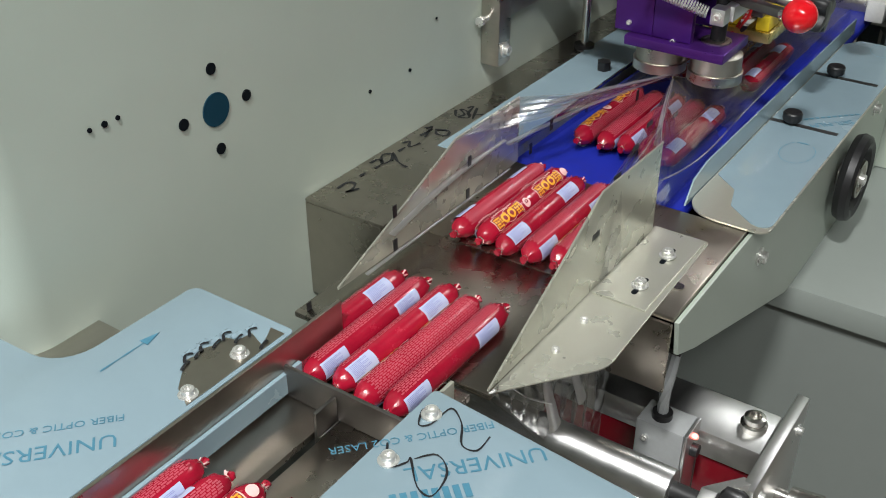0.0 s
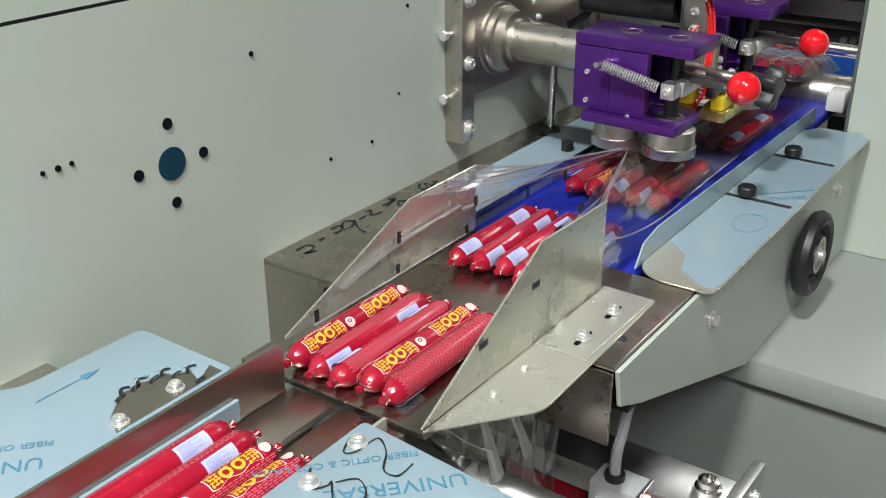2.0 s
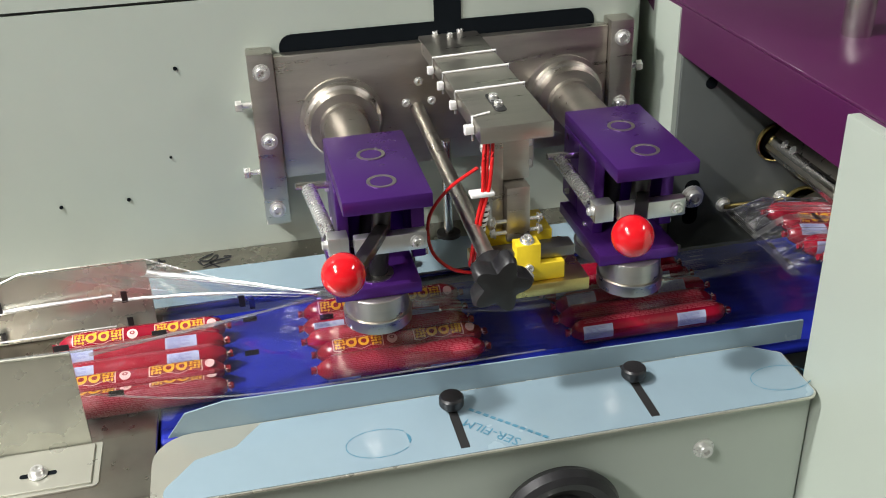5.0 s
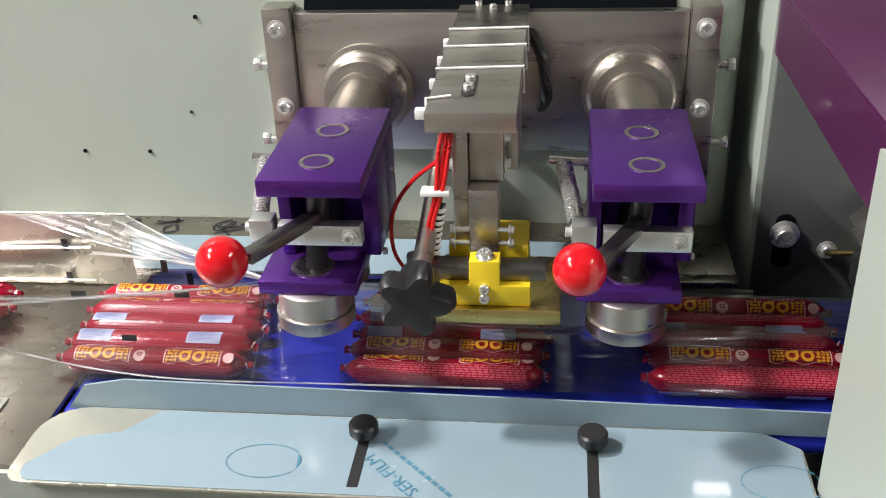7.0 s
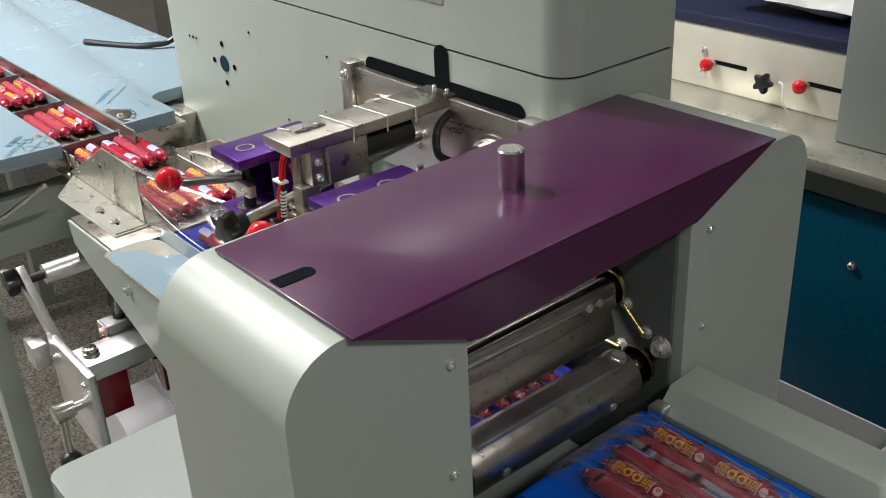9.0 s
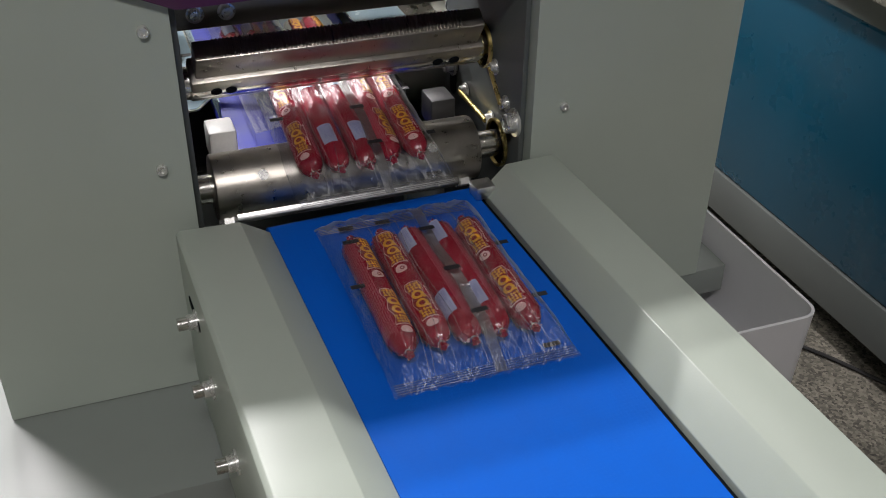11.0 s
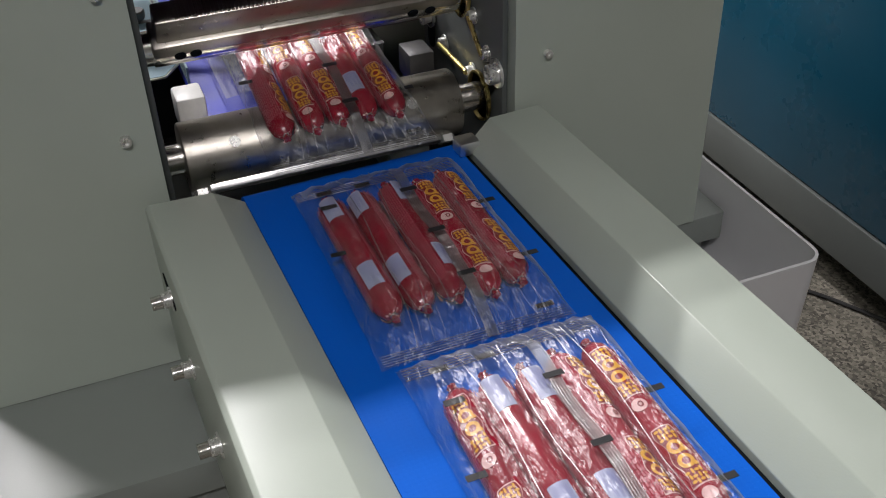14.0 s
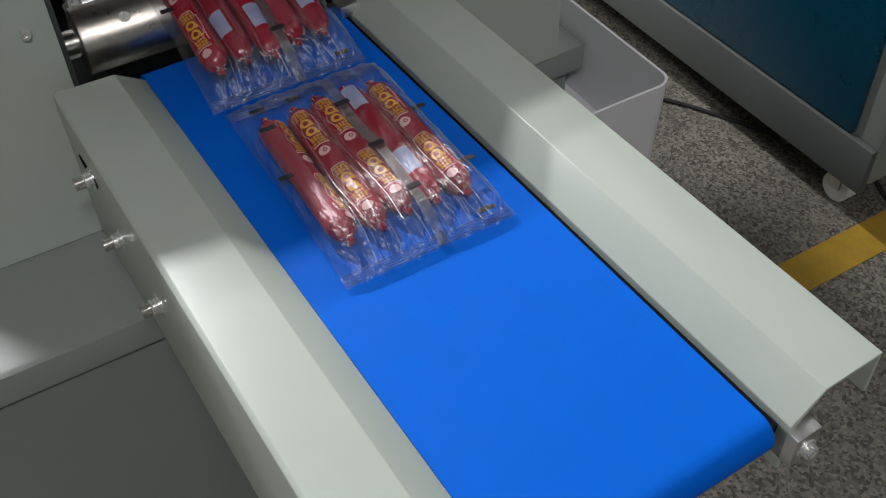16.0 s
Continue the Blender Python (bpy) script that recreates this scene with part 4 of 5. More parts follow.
    pl = rounded(pts, rad, 24)
    return prism([(HX0, y, z) for y, z in pl], (HX1 - HX0, 0, 0))


front = part("front_cheek", cheek(-0.282, -0.113, 1.0955, 0.055, -1), PAINT, hs, "", True)
rear = part("rear_cheek", cheek(0.170, 0.362, 1.0955, 0.045, 1), PAINT, hs, "", True)
for y, z in ((-0.132, 1.032), (-0.134, 0.924)):
    bolt("cheek_screw", (HX1, y, z), (1, 0, 0), 0.0042, front, washer=False)
for y, z in ((0.198, 1.035), (0.198, 0.925)):
    bolt("cheek_screw", (HX1, y, z), (1, 0, 0), 0.0036, rear, washer=False)
CX0, CX1 = 0.2205, 0.4205


def cover_x(x, y):
    """The cover sits a little askew on the cheeks."""
    return x - (0.024 if x == CX0 else 0.012) * (y - 0.035)


cov = part("purple_cover", prism([(cover_x(CX0, -0.226), -0.226, 1.097), (cover_x(CX1, -0.226), -0.226, 1.097), (cover_x(CX1, 0.292), 0.292, 1.099), (cover_x(CX0, 0.292), 0.292, 1.099)], (0, 0, 0.003), None, 0.001), PURPLE, hs, "glossy purple painted cover", True)
for x, d in ((CX1, -0.0032), (CX0, 0.0002)):
    part("apron", prism([(cover_x(x, y) + d, y, z) for y, z in ((-0.222, 1.0968), (0.288, 1.0988), (0.172, 1.052), (-0.108, 1.047))], (0.003, 0, 0), None, 0.0006), PURPLE, cov)
part("stub_shaft", lathe((0.312, 0.033, 1.1), (0, 0, 1), [(0, 0.0125), (0.036, 0.0125), (0.0375, 0.011), (0.0375, 0.0001)], n=32), CHROME, cov, "turned steel shaft end", True)
part("shaft_ring", lathe((0.312, 0.033, 1.1001), (0, 0, 1), [(0, 0.017), (0.0008, 0.017), (0.0008, 0.0135)], n=32), WHITE, cov, "", True)
part("adjusting_slot", prism([(x, y, 1.1002) for x, y in rounded([(0.309, -0.223), (0.325, -0.223), (0.325, -0.187), (0.309, -0.187)], [0.001, 0.001, 0.0075, 0.0075], 6)], (0, 0, 0.0006)), HOLE, cov)
# inner frame and jaws
for y in (-0.1125, 0.1640):
    plate = part("inner_plate", box(HX0 + 0.004, HX1 - 0.012, y, y + 0.005, 0.72, 1.09, 0.001), NBRAIL, hs, "dark painted steel inner plate", True)
    for x, z, r in ((0.252, 1.042, 0.007), (0.252, 1.020, 0.006), (0.276, 1.040, 0.005)):
        yy = y + 0.0051 if y < 0 else y - 0.0011
        part("bore", lathe((x, yy, z), (0, 1, 0), [(0, r), (0.001, r)], n=20), HOLE, plate)
sj = thing("cross_sealing_jaws", (0.33, 0.03, 0.8), "polished steel cross sealing jaws and shafts in the housing", "sealing jaws")
part("jaw_axle", cyl((0.326, -0.107, 0.951), (0.326, 0.163, 0.951), 0.0135), CHROME, sj, "", True)
tie = part("tie_bar", box(0.302, 0.314, -0.107, 0.163, 0.990, 1.016, 0.002), DARKSTEEL, sj, "dark steel tie bar", True)
for y in (-0.085, -0.06, 0.12, 0.14):
    bolt("tie_screw", (0.314, y, 1.003), (1, 0, 0), 0.005, tie)
for x, z, r in ((0.326, 0.951, 0.0185), (0.366, 0.874, 0.020)):
    part("bearing_ring", lathe((x, 0.160, z), (0, -1, 0), [(0, r + 0.002), (0.003, r + 0.002), (0.0035, r + 0.001), (0.0035, r), (0, r)], n=32), BRASS, sj, "thin brass bearing ring", True)
part("link_rod", cyl((0.345, 0.158, 0.937), (0.372, 0.158, 0.914), 0.002), BRASS, sj, "", True)
for x, z in ((0.345, 0.937), (0.372, 0.914)):
    bolt("link_screw", (x, 0.1635, z), (0, -1, 0), 0.005, sj)
part("frame_slot", prism([(x, 0.1632, z) for x, z in rounded([(0.234, 0.867), (0.250, 0.867), (0.250, 0.917), (0.234, 0.917)], [0.007] * 4, 4)], (0, 0.0006, 0)), HOLE, sj)
bolt("frame_bolt", (0.242, 0.1630, 0.899), (0, -1, 0), 0.0085, sj)
part("link_rod", cyl((0.278, 0.157, 0.885), (0.342, 0.157, 0.885), 0.0025), BRASS, sj, "", True)
for x, z in ((0.278, 0.885), (0.342, 0.885)):
    bolt("link_screw", (x, 0.1630, z), (0, -1, 0), 0.0055, sj)
bolt("frame_bolt", (0.392, 0.1638, 0.905), (0, -1, 0), 0.0085, sj)
for y in (-0.075, 0.125):
    part("side_clamp", box(0.29, 0.32, y - 0.012, y + 0.012, 0.872, 0.90, 0.003), WHITE if y < 0 else DARK, sj, "", True)


def turning(name, bm, material, parent, label=""):
    """A part whose mesh is built round its own axis of rotation."""
    bmesh.ops.translate(bm, vec=place_of(parent), verts=bm.verts)
    return part(name, bm, material, parent, label, True)


UP_AXIS, LOW_AXIS = Vector((0.326, 0, 0.951)), Vector((0.366, 0, 0.874))
bm = box(-0.0125, 0.0125, -0.098, 0.152, -0.019, 0.010, 0.002)
merge(bm, box(-0.008, 0.010, -0.094, 0.146, -0.0475, -0.0185, 0.0015))
upper_jaw = turning("upper_jaw", bm, STEEL, sj, "ground steel jaw with serrated edge")
bm = mesh()
for k in range(69):
    box(-0.007, 0.009, -0.079 + k * 0.003, -0.0777 + k * 0.003, -0.0495, -0.0472, 0.0, bm)
tagged(turning("serrated_edge", bm, STEEL, upper_jaw), kind="stuff")
for y in (-0.078, -0.066, 0.112, 0.127):
    turning("jaw_screw", cyl((-0.0123, y, -0.004), (-0.0137, y, -0.004), 0.0045, None, 16), HOLE, upper_jaw)
    turning("jaw_screw", cyl((0.0123, y, -0.004), (0.0137, y, -0.004), 0.0045, None, 16), BOLT, upper_jaw)
bm = cyl((0, -0.094, 0), (0, 0.134, 0), 0.028, None, 40, None, 0.002)
lower_jaw = turning("lower_jaw", bm, STEEL, sj, "brushed steel jaw drum")
for s in (1,):
    bm = box(-0.010, 0.010, -0.080, 0.114, min(s * 0.024, s * 0.0315), max(s * 0.024, s * 0.0315), 0.001)
    turning("jaw_insert", bm, ALU, lower_jaw)
    for y in (-0.086, 0.120):
        turning("clamp_nut", cyl((s * 0.0005, y, s * 0.026), (s * 0.0005, y, s * 0.033), 0.008, None, 6), BOLT, lower_jaw)
for y in (-0.055, 0.09):
    for s in (-1, 1):
        turning("drum_screw", cyl((s * 0.0275, y, 0), (s * 0.0288, y, 0), 0.0045, None, 16), BOLT, lower_jaw)
part("axle", cyl((0.366, -0.11, 0.874), (0.366, 0.162, 0.874), 0.012), CHROME, sj, "", True)

# ---- exit conveyor ----
EX = thing("exit_conveyor", (0.425, 0.03, 0.715), "grey-green exit conveyor with bright blue belt", "conveyor")
EX.rotation_euler = (0, 0, radians(2.1))


ZB = 0.860
loop = rounded([(0.405, ZB - 0.028), (0.945, ZB - 0.028), (0.945, ZB), (0.405, ZB)], [0.0138] * 4, 8)
part("belt", prism([(x, -0.0598, z) for x, z in loop], (0, 0.1768, 0)), BLUEBELT, EX, "bright blue textured rubber belt", True)


def rail(pts, x0, x1):
    return prism([(x0, y, z) for y, z in pts], (x1 - x0, 0, 0), None, 0.0008)


left = part("near_rail", rail([(-0.0605, ZB + 0.002), (-0.0605, ZB - 0.04), (-0.1325, ZB - 0.125), (-0.1325, ZB + 0.0165), (-0.129, ZB + 0.019), (-0.083, ZB + 0.0165)], 0.425, 0.948), PAINT, EX, "painted rail with a sloping top", True)
right = part("far_rail", rail([(0.1225, ZB - 0.04), (0.1225, ZB + 0.002), (0.144, ZB + 0.023), (0.189, ZB + 0.024), (0.189, ZB - 0.012), (0.186, ZB - 0.012), (0.186, ZB + 0.021), (0.145, ZB + 0.020), (0.128, ZB + 0.0), (0.128, ZB - 0.04)], 0.425, 0.948), PAINT, EX, "painted rail with a raised outer lip", True)
# near-black filler: the shade between belt and rail is put into its colour
part("belt_gap", box(0.43, 0.94, 0.1176, 0.1222, ZB - 0.03, ZB - 0.004, 0), HOLE, EX, "black strip that paints the shade in the gap beside the belt")
for i, (x, z) in enumerate(((0.487, 0.838), (0.527, 0.806), (0.606, 0.806))):
    bolt("rail_bolt", (x, -0.1325, z), (0, -1, 0), 0.0062, left, shaft=0.002)
    part("bolt_stem", cyl((x, -0.1325, z), (x, -0.147, z), 0.005), CHROME, left, "", True)
part("tension_slot", prism([(x, -0.1332, z) for x, z in rounded([(0.458, 0.835), (0.50, 0.835), (0.50, 0.843), (0.458, 0.843)], [0.0038] * 4, 4)], (0, 0.001, 0)), HOLE, left)
part("end_bracket", prism([(0.930, 0.1225, ZB - 0.002), (0.955, 0.1225, ZB - 0.004), (0.955, 0.1225, ZB - 0.03), (0.930, 0.1225, ZB - 0.03)], (0, 0.02, 0), None, 0.001), ALU, EX, "bright tension bracket", True)
bolt("tension_bolt", (0.955, 0.133, ZB - 0.018), (1, 0, 0), 0.005, EX, shaft=0.01)
part("end_roller", cyl((0.932, -0.06, ZB - 0.0142), (0.932, 0.115, ZB - 0.0142), 0.0128), STEEL, EX, "", True)
part("corner_tab", box(0.421, 0.438, 0.112, 0.13, ZB + 0.0, ZB + 0.012, 0.002), ALU, EX, "", True)
for x in (0.50, 0.62):
    part("leg", box(x, x + 0.03, -0.05, -0.02, 0.715, ZB - 0.04, 0.001), PAINT_D, EX)
    part("leg", box(x, x + 0.03, 0.08, 0.11, 0.715, ZB - 0.04, 0.001), PAINT_D, EX)

# ---- plastic tray behind the exit conveyor ----
tray = thing("white_tray", (0.45, 0.33, 0.62), "white plastic tray hung behind the exit conveyor", "plastic tray")
pl = rounded([(0.425, 0.205), (0.542, 0.205), (0.542, 0.410), (0.325, 0.410), (0.325, 0.368), (0.425, 0.368)], [0.01, 0.015, 0.018, 0.01, 0.005, 0.004], 5)
pi = rounded([(0.428, 0.208), (0.539, 0.208), (0.539, 0.407), (0.328, 0.407), (0.328, 0.371), (0.428, 0.371)], [0.008, 0.012, 0.015, 0.008, 0.003, 0.004], 5)
t = bmesh.new()
lo = [t.verts.new(((x - 0.45) * 0.93 + 0.45, (y - 0.38) * 0.95 + 0.38, 0.635)) for x, y in pl]
rim = lambda x, y: 0.66 if x < 0.44 and y < 0.38 else 0.745
hi = [t.verts.new((x, y, rim(x, y))) for x, y in pl]
ih = [t.verts.new((x, y, rim(x, y))) for x, y in pi]
il = [t.verts.new(((x - 0.45) * 0.92 + 0.45, (y - 0.38) * 0.94 + 0.38, 0.639)) for x, y in pi]
for a, b in ((lo, hi), (hi, ih), (ih, il)):
    for i in range(len(a)):
        j = (i + 1) % len(a)
        t.faces.new((a[i], a[j], b[j], b[i]))
t.faces.new(lo[::-1])
t.faces.new(il)
bmesh.ops.recalc_face_normals(t, faces=t.faces)
part("bin_shell", t, TRAY, tray, "", True)
part("hanger_bracket", box(0.43, 0.52, 0.182, 0.40, 0.620, 0.6345, 0.001), PAINT_D, tray)

# ---- infeed lane ----
inf = thing("infeed_table", (-1.1, 0, 0.3), "infeed table with pale blue filmed plates beside the sausage lane", "infeed table")
TZ = 0.9065
fpl = rounded([(-3.2, -0.36), (-0.664, -0.215), (-0.650, -0.050), (-3.2, -0.052)], [0.001, 0.03, 0.004, 0.001], 5)
fr = part("front_plate", prism([(x, y, TZ - 0.022) for x, y in fpl], (0, 0, 0.022), None, 0.004), FILMBLUE, inf, "plate under pale blue protective film", True)
bpl = rounded([(-3.2, 0.060), (-0.657, 0.060), (-0.657, 0.155), (-0.772, 0.157), (-0.780, 0.36), (-3.2, 0.40)], [0.001, 0.004, 0.008, 0.03, 0.04, 0.001], 6)
bk = part("back_plate", prism([(x, y, TZ - 0.018) for x, y in bpl], (0, 0, 0.022), None, 0.004), FILMBLUE, inf, "plate under pale blue protective film", True)
lower = [(-0.80, 0.12), (-0.652, 0.12), (-0.652, 0.1685), (-0.755, 0.1725), (-0.80, 0.175)]
part("under_plate", prism([(x, y, TZ - 0.026) for x, y in lower], (0, 0, 0.0075), None, 0.001), STEEL_P, inf, "bare steel plate below the filmed plate", True)
torn = [(-0.664, 0.063), (-0.752, 0.063), (-0.744, 0.079), (-0.727, 0.092), (-0.720, 0.096), (-0.713, 0.094), (-0.706, 0.096), (-0.699, 0.092), (-0.689, 0.092), (-0.687, 0.084), (-0.676, 0.081), (-0.682, 0.066), (-0.664, 0.075)]
part("bare_patch", prism([(x, y, TZ + 0.0042) for x, y in torn], (0, 0, 0.0004)), STEEL_D, bk, "bare steel where the film is torn off")
for k, (x, y) in enumerate(torn[3:-1]):
    stroke("torn_edge", [(x - 0.004, y - 0.002, TZ + 0.0052), (x + 0.001, y + 0.003 * (k % 2), TZ + 0.0060), (x + 0.006, y + 0.001, TZ + 0.0052)], 0.0012, INK, bk)
for k in range(7):
    x, y = torn[4 + k][0], torn[4 + k][1] + 0.003
    part("torn_film_curl", sheet([[(x + 0.002 * i, y + 0.004 * w, TZ + 0.0044 + 0.0022 * math.sin(math.pi * w) * (0.6 + 0.4 * math.sin(i * 2 + k))) for w in (0, 0.33, 0.66, 1)] for i in range(5)]), FILMBLUE, bk, "curled torn edge of the film", True)
for x, y, p in ((-0.671, -0.062, fr), (-0.717, -0.064, fr), (-0.697, 0.072, bk), (-0.744, 0.070, bk)):
    z = TZ + (0.004 if p is bk else 0)
    bolt("button_screw", (x, y, z), (0, 0, 1), 0.0045, p)
part("lane_back_wall", box(-3.2, -0.612, 0.0565, 0.0595, 0.845, 0.9105, 0.0006), STEEL_D, inf, "", True)
part("lane_front_wall", box(-3.2, -0.640, -0.0505, -0.0475, 0.845, 0.897, 0.0006), STEEL_D, inf, "", True)
part("lane_floor_rear", box(-3.2, -0.605, 0.016, 0.0562, 0.864, 0.8695, 0.0006), STEEL_D, inf, "", True)
part("lane_floor_front", box(-3.2, -0.605, -0.0472, 0.008, 0.864, 0.8695, 0.0006), STEEL_D, inf, "", True)
part("lane_lip", box(-3.2, -0.66, 0.0530, 0.0563, 0.872, 0.889, 0.0006), FILMBLUE, inf)
part("end_tab", box(-0.640, -0.622, -0.046, -0.043, 0.869, 0.892, 0.0008), STEEL_P, inf, "bent steel end tab", True)
part("rear_tab", box(-0.63, -0.608, 0.0600, 0.0615, 0.872, 0.903, 0.0006), STEEL_P, inf)
for y in (-0.20, 0.20):
    part("frame_beam", box(-3.2, -0.70, y - 0.02, y + 0.02, 0.80, 0.883, 0.002), STEEL, inf, "", True)
for x in (-0.78, -1.9, -3.0):
    for y in (-0.20, 0.20):
        part("leg", box(x - 0.025, x + 0.025, y - 0.02, y + 0.02, 0.0, 0.80, 0.002), PAINT, inf, "", True)
part("cross_beam", box(-0.80, -0.755, -0.18, 0.18, 0.70, 0.80, 0.002), PAINT, inf)
# printed words on the protective film, upside down seen from the lane's end
z = TZ + 0.0004
flat_text("UNIVERSAL", Matrix.Translation((-0.657, -0.132, z)) @ pose(0, 0, 0, 0, 0, 137), 0.0165, PRINT, "lettering", fr)
flat_text("FIBER OPTIC & CO2 LASER", Matrix.Translation((-0.655, -0.096, z)) @ pose(0, 0, 0, 0, 0, 138), 0.0085, PRINT, "lettering", fr)
for k in range(8):
    p = Vector((-0.706, -0.112, z)) + Vector((-0.0043, 0.0041, 0)) * k
    part("printed_bar", prism([p, p + Vector((-0.0029, 0.0027, 0)), p + Vector((-0.0099, -0.0050, 0)), p + Vector((-0.0070, -0.0077, 0))], (0, 0, 0.0002)), PRINT, fr)
z = TZ + 0.0044
flat_text("UNIVERSAL", Matrix.Translation((-0.792, 0.078, z)) @ pose(0, 0, 0, 0, 0, 139), 0.0165, PRINT, "lettering", bk)
flat_text("FIBER OPTIC & CO2 LASER", Matrix.Translation((-0.778, 0.088, z)) @ pose(0, 0, 0, 0, 0, 138), 0.0085, PRINT, "lettering", bk)
stroke("printed_arrow", [(-0.760, 0.133, z), (-0.745, 0.133, z), (-0.735, 0.133, z), (-0.722, 0.133, z)], 0.0008, PRINT, bk)
part("arrow_head", prism([(-0.724, 0.129, z), (-0.710, 0.133, z), (-0.724, 0.137, z)], (0, 0, 0.0002)), PRINT, bk)
z = TZ + 0.0008
stroke("ink_stroke", [(x, y, z) for x, y in [(-0.670, -0.055), (-0.683, -0.061), (-0.678, -0.067), (-0.660, -0.069), (-0.668, -0.082), (-0.683, -0.092), (-0.682, -0.102), (-0.668, -0.102)]], 0.0008, INK, fr)
stroke("ink_stroke", [(x, y, z) for x, y in [(-0.706, -0.055), (-0.721, -0.067), (-0.713, -0.074), (-0.709, -0.074), (-0.725, -0.090), (-0.726, -0.101), (-0.707, -0.098), (-0.698, -0.085), (-0.708, -0.076)]], 0.0008, INK, fr)

# ---- film unwind frame under the former ----
fu = thing("film_unwind_frame", (-0.38, -0.1, 0.0), "aluminium film guide frame with rollers and clamp lever", "film frame")
part("cross_bar", box(-0.370, -0.312, -0.192, 0.10, 0.680, 0.708, 0.002), ALU, fu, "", True)
part("end_plate", prism([(-0.425, -0.205, 0.716), (-0.278, -0.205, 0.712), (-0.278, -0.205, 0.56), (-0.425, -0.205, 0.60)], (0, 0.011, 0), None, 0.001), ALU, fu, "", True)
part("red_window", box(-0.366, -0.318, -0.185, -0.137, 0.612, 0.6795, 0.001), REDGLASS, fu, "dark red box front", True)
part("rear_box", box(-0.366, -0.318, -0.085, 0.02, 0.612, 0.6795, 0.001), REDGLASS, fu, "dark red box front", True)
sen = part("sensor_box", box(-0.402, -0.3705, -0.134, -0.090, 0.640, 0.722, 0.002), CABLE, fu, "grey print mark sensor", True)
part("sensor_face", box(-0.402, -0.3705, -0.1375, -0.1342, 0.640, 0.722, 0.0008), ALU, sen)
part("indicator", ball((-0.386, -0.139, 0.713), 0.0028), LED, sen, "lit red indicator", True)
part("sensor_knob", cyl((-0.386, -0.1375, 0.698), (-0.386, -0.144, 0.698), 0.006), BLACK, sen, "", True)
for z in (0.705, 0.66):
    bolt("sensor_screw", (-0.402, -0.10, z), (-1, 0, 0), 0.003, sen, washer=False)
part("cable_gland", cyl((-0.388, -0.108, 0.722), (-0.388, -0.108, 0.728), 0.009), BLACK, sen, "", True)
part("sensor_cable", tube(smooth_path([(-0.388, -0.108, 0.722), (-0.386, -0.107, 0.745), (-0.375, -0.106, 0.765), (-0.345, -0.10, 0.80), (-0.33, -0.09, 0.83)], 6), 0.005), CABLE, fu, "grey sensor cable", True)
part("cap_nut", lathe((-0.340, -0.175, 0.708), (0, 0, 1), [(0, 0.012), (0.005, 0.012), (0.006, 0.0095), (0.012, 0.0095), (0.013, 0.006), (0.009, 0.005)], n=28), CHROME, fu, "", True)
for x, z, r in ((-0.51, 0.768, 0.0155), (-0.43, 0.655, 0.014)):
    part("guide_roller", cyl((x, -0.165, z), (x, 0.12, z), r, None, 28, None, 0.001), ALU, fu, "aluminium guide roller", True)
    part("roller_pin", cyl((x, -0.20, z), (x, -0.165, z), 0.007), DARK, fu, "", True)
part("swing_arm", prism([(-0.533, -0.20, 0.782), (-0.517, -0.20, 0.790), (-0.503, -0.20, 0.780), (-0.395, -0.20, 0.70), (-0.405, -0.20, 0.675), (-0.527, -0.20, 0.762)], (0, 0.012, 0), None, 0.001), ALU, fu, "flat aluminium swing arm", True)
part("arm_knob", star((-0.517, -0.201, 0.772), (0, -1, 0), 0.024, 0.02), BLACK, fu, "black star knob", True)
part("arm_block", box(-0.47, -0.43, -0.228, -0.2055, 0.66, 0.70, 0.002), ALU, fu, "", True)
part("clamp_stud", lathe((-0.335, -0.205, 0.640), (0, -1, 0), [(0, 0.007), (0.012, 0.007), (0.012, 0.012), (0.040, 0.015), (0.042, 0.012)], n=24), CHROME, fu, "", True)
part("clamp_lever", cyl((-0.335, -0.235, 0.64), (-0.325, -0.24, 0.575), 0.006), CHROME, fu, "", True)
part("lever_knob", ball((-0.323, -0.241, 0.565), 0.016), BLACK, fu, "black lever knob", True)
for x in (-0.40, -0.30):
    bolt("plate_screw", (x, -0.205, 0.69), (0, -1, 0), 0.004, fu)
part("stand", box(-0.36, -0.30, -0.03, 0.1, 0.0, 0.612, 0.003), PAINT_D, fu)
part("film_roll", cyl((-0.50, -0.12, 0.42), (-0.50, 0.12, 0.42), 0.09, None, 40), TRAY, fu, "roll of clear film", True)
part("roll_shaft", cyl((-0.50, 0.05, 0.42), (-0.33, 0.05, 0.42), 0.012), CHROME, fu, "", True)
part("film_web", sheet([[(-0.605, -0.06, 0.874), (-0.605, 0.11, 0.874)], [(-0.56, -0.06, 0.82), (-0.56, 0.11, 0.82)], [(-0.527, -0.06, 0.775), (-0.527, 0.11, 0.775)], [(-0.51, -0.06, 0.50), (-0.51, 0.11, 0.50)]]), FILM, fu, "clear film web", True)
part("slanted_rod", cyl((-0.62, -0.10, 0.86), (-0.92, -0.30, 0.62), 0.004), CHROME, inf, "", True)
# few scraps lie here; most are added so the floor looks pale and grainy
SCRAP = clear("crumpled_scrap_film", (0.93, 0.93, 0.92), 0.32, 0.2, (30.0, 30.0, 30.0))
scrap = bmesh.new()
random.seed(5)
for i in range(1100):
    cx, cy = random.uniform(-1.25, -0.15), random.uniform(-0.95, -0.22)
    a, w = random.uniform(0, 6.28), random.uniform(0.007, 0.034)
    h = random.uniform(0.003, 0.022)
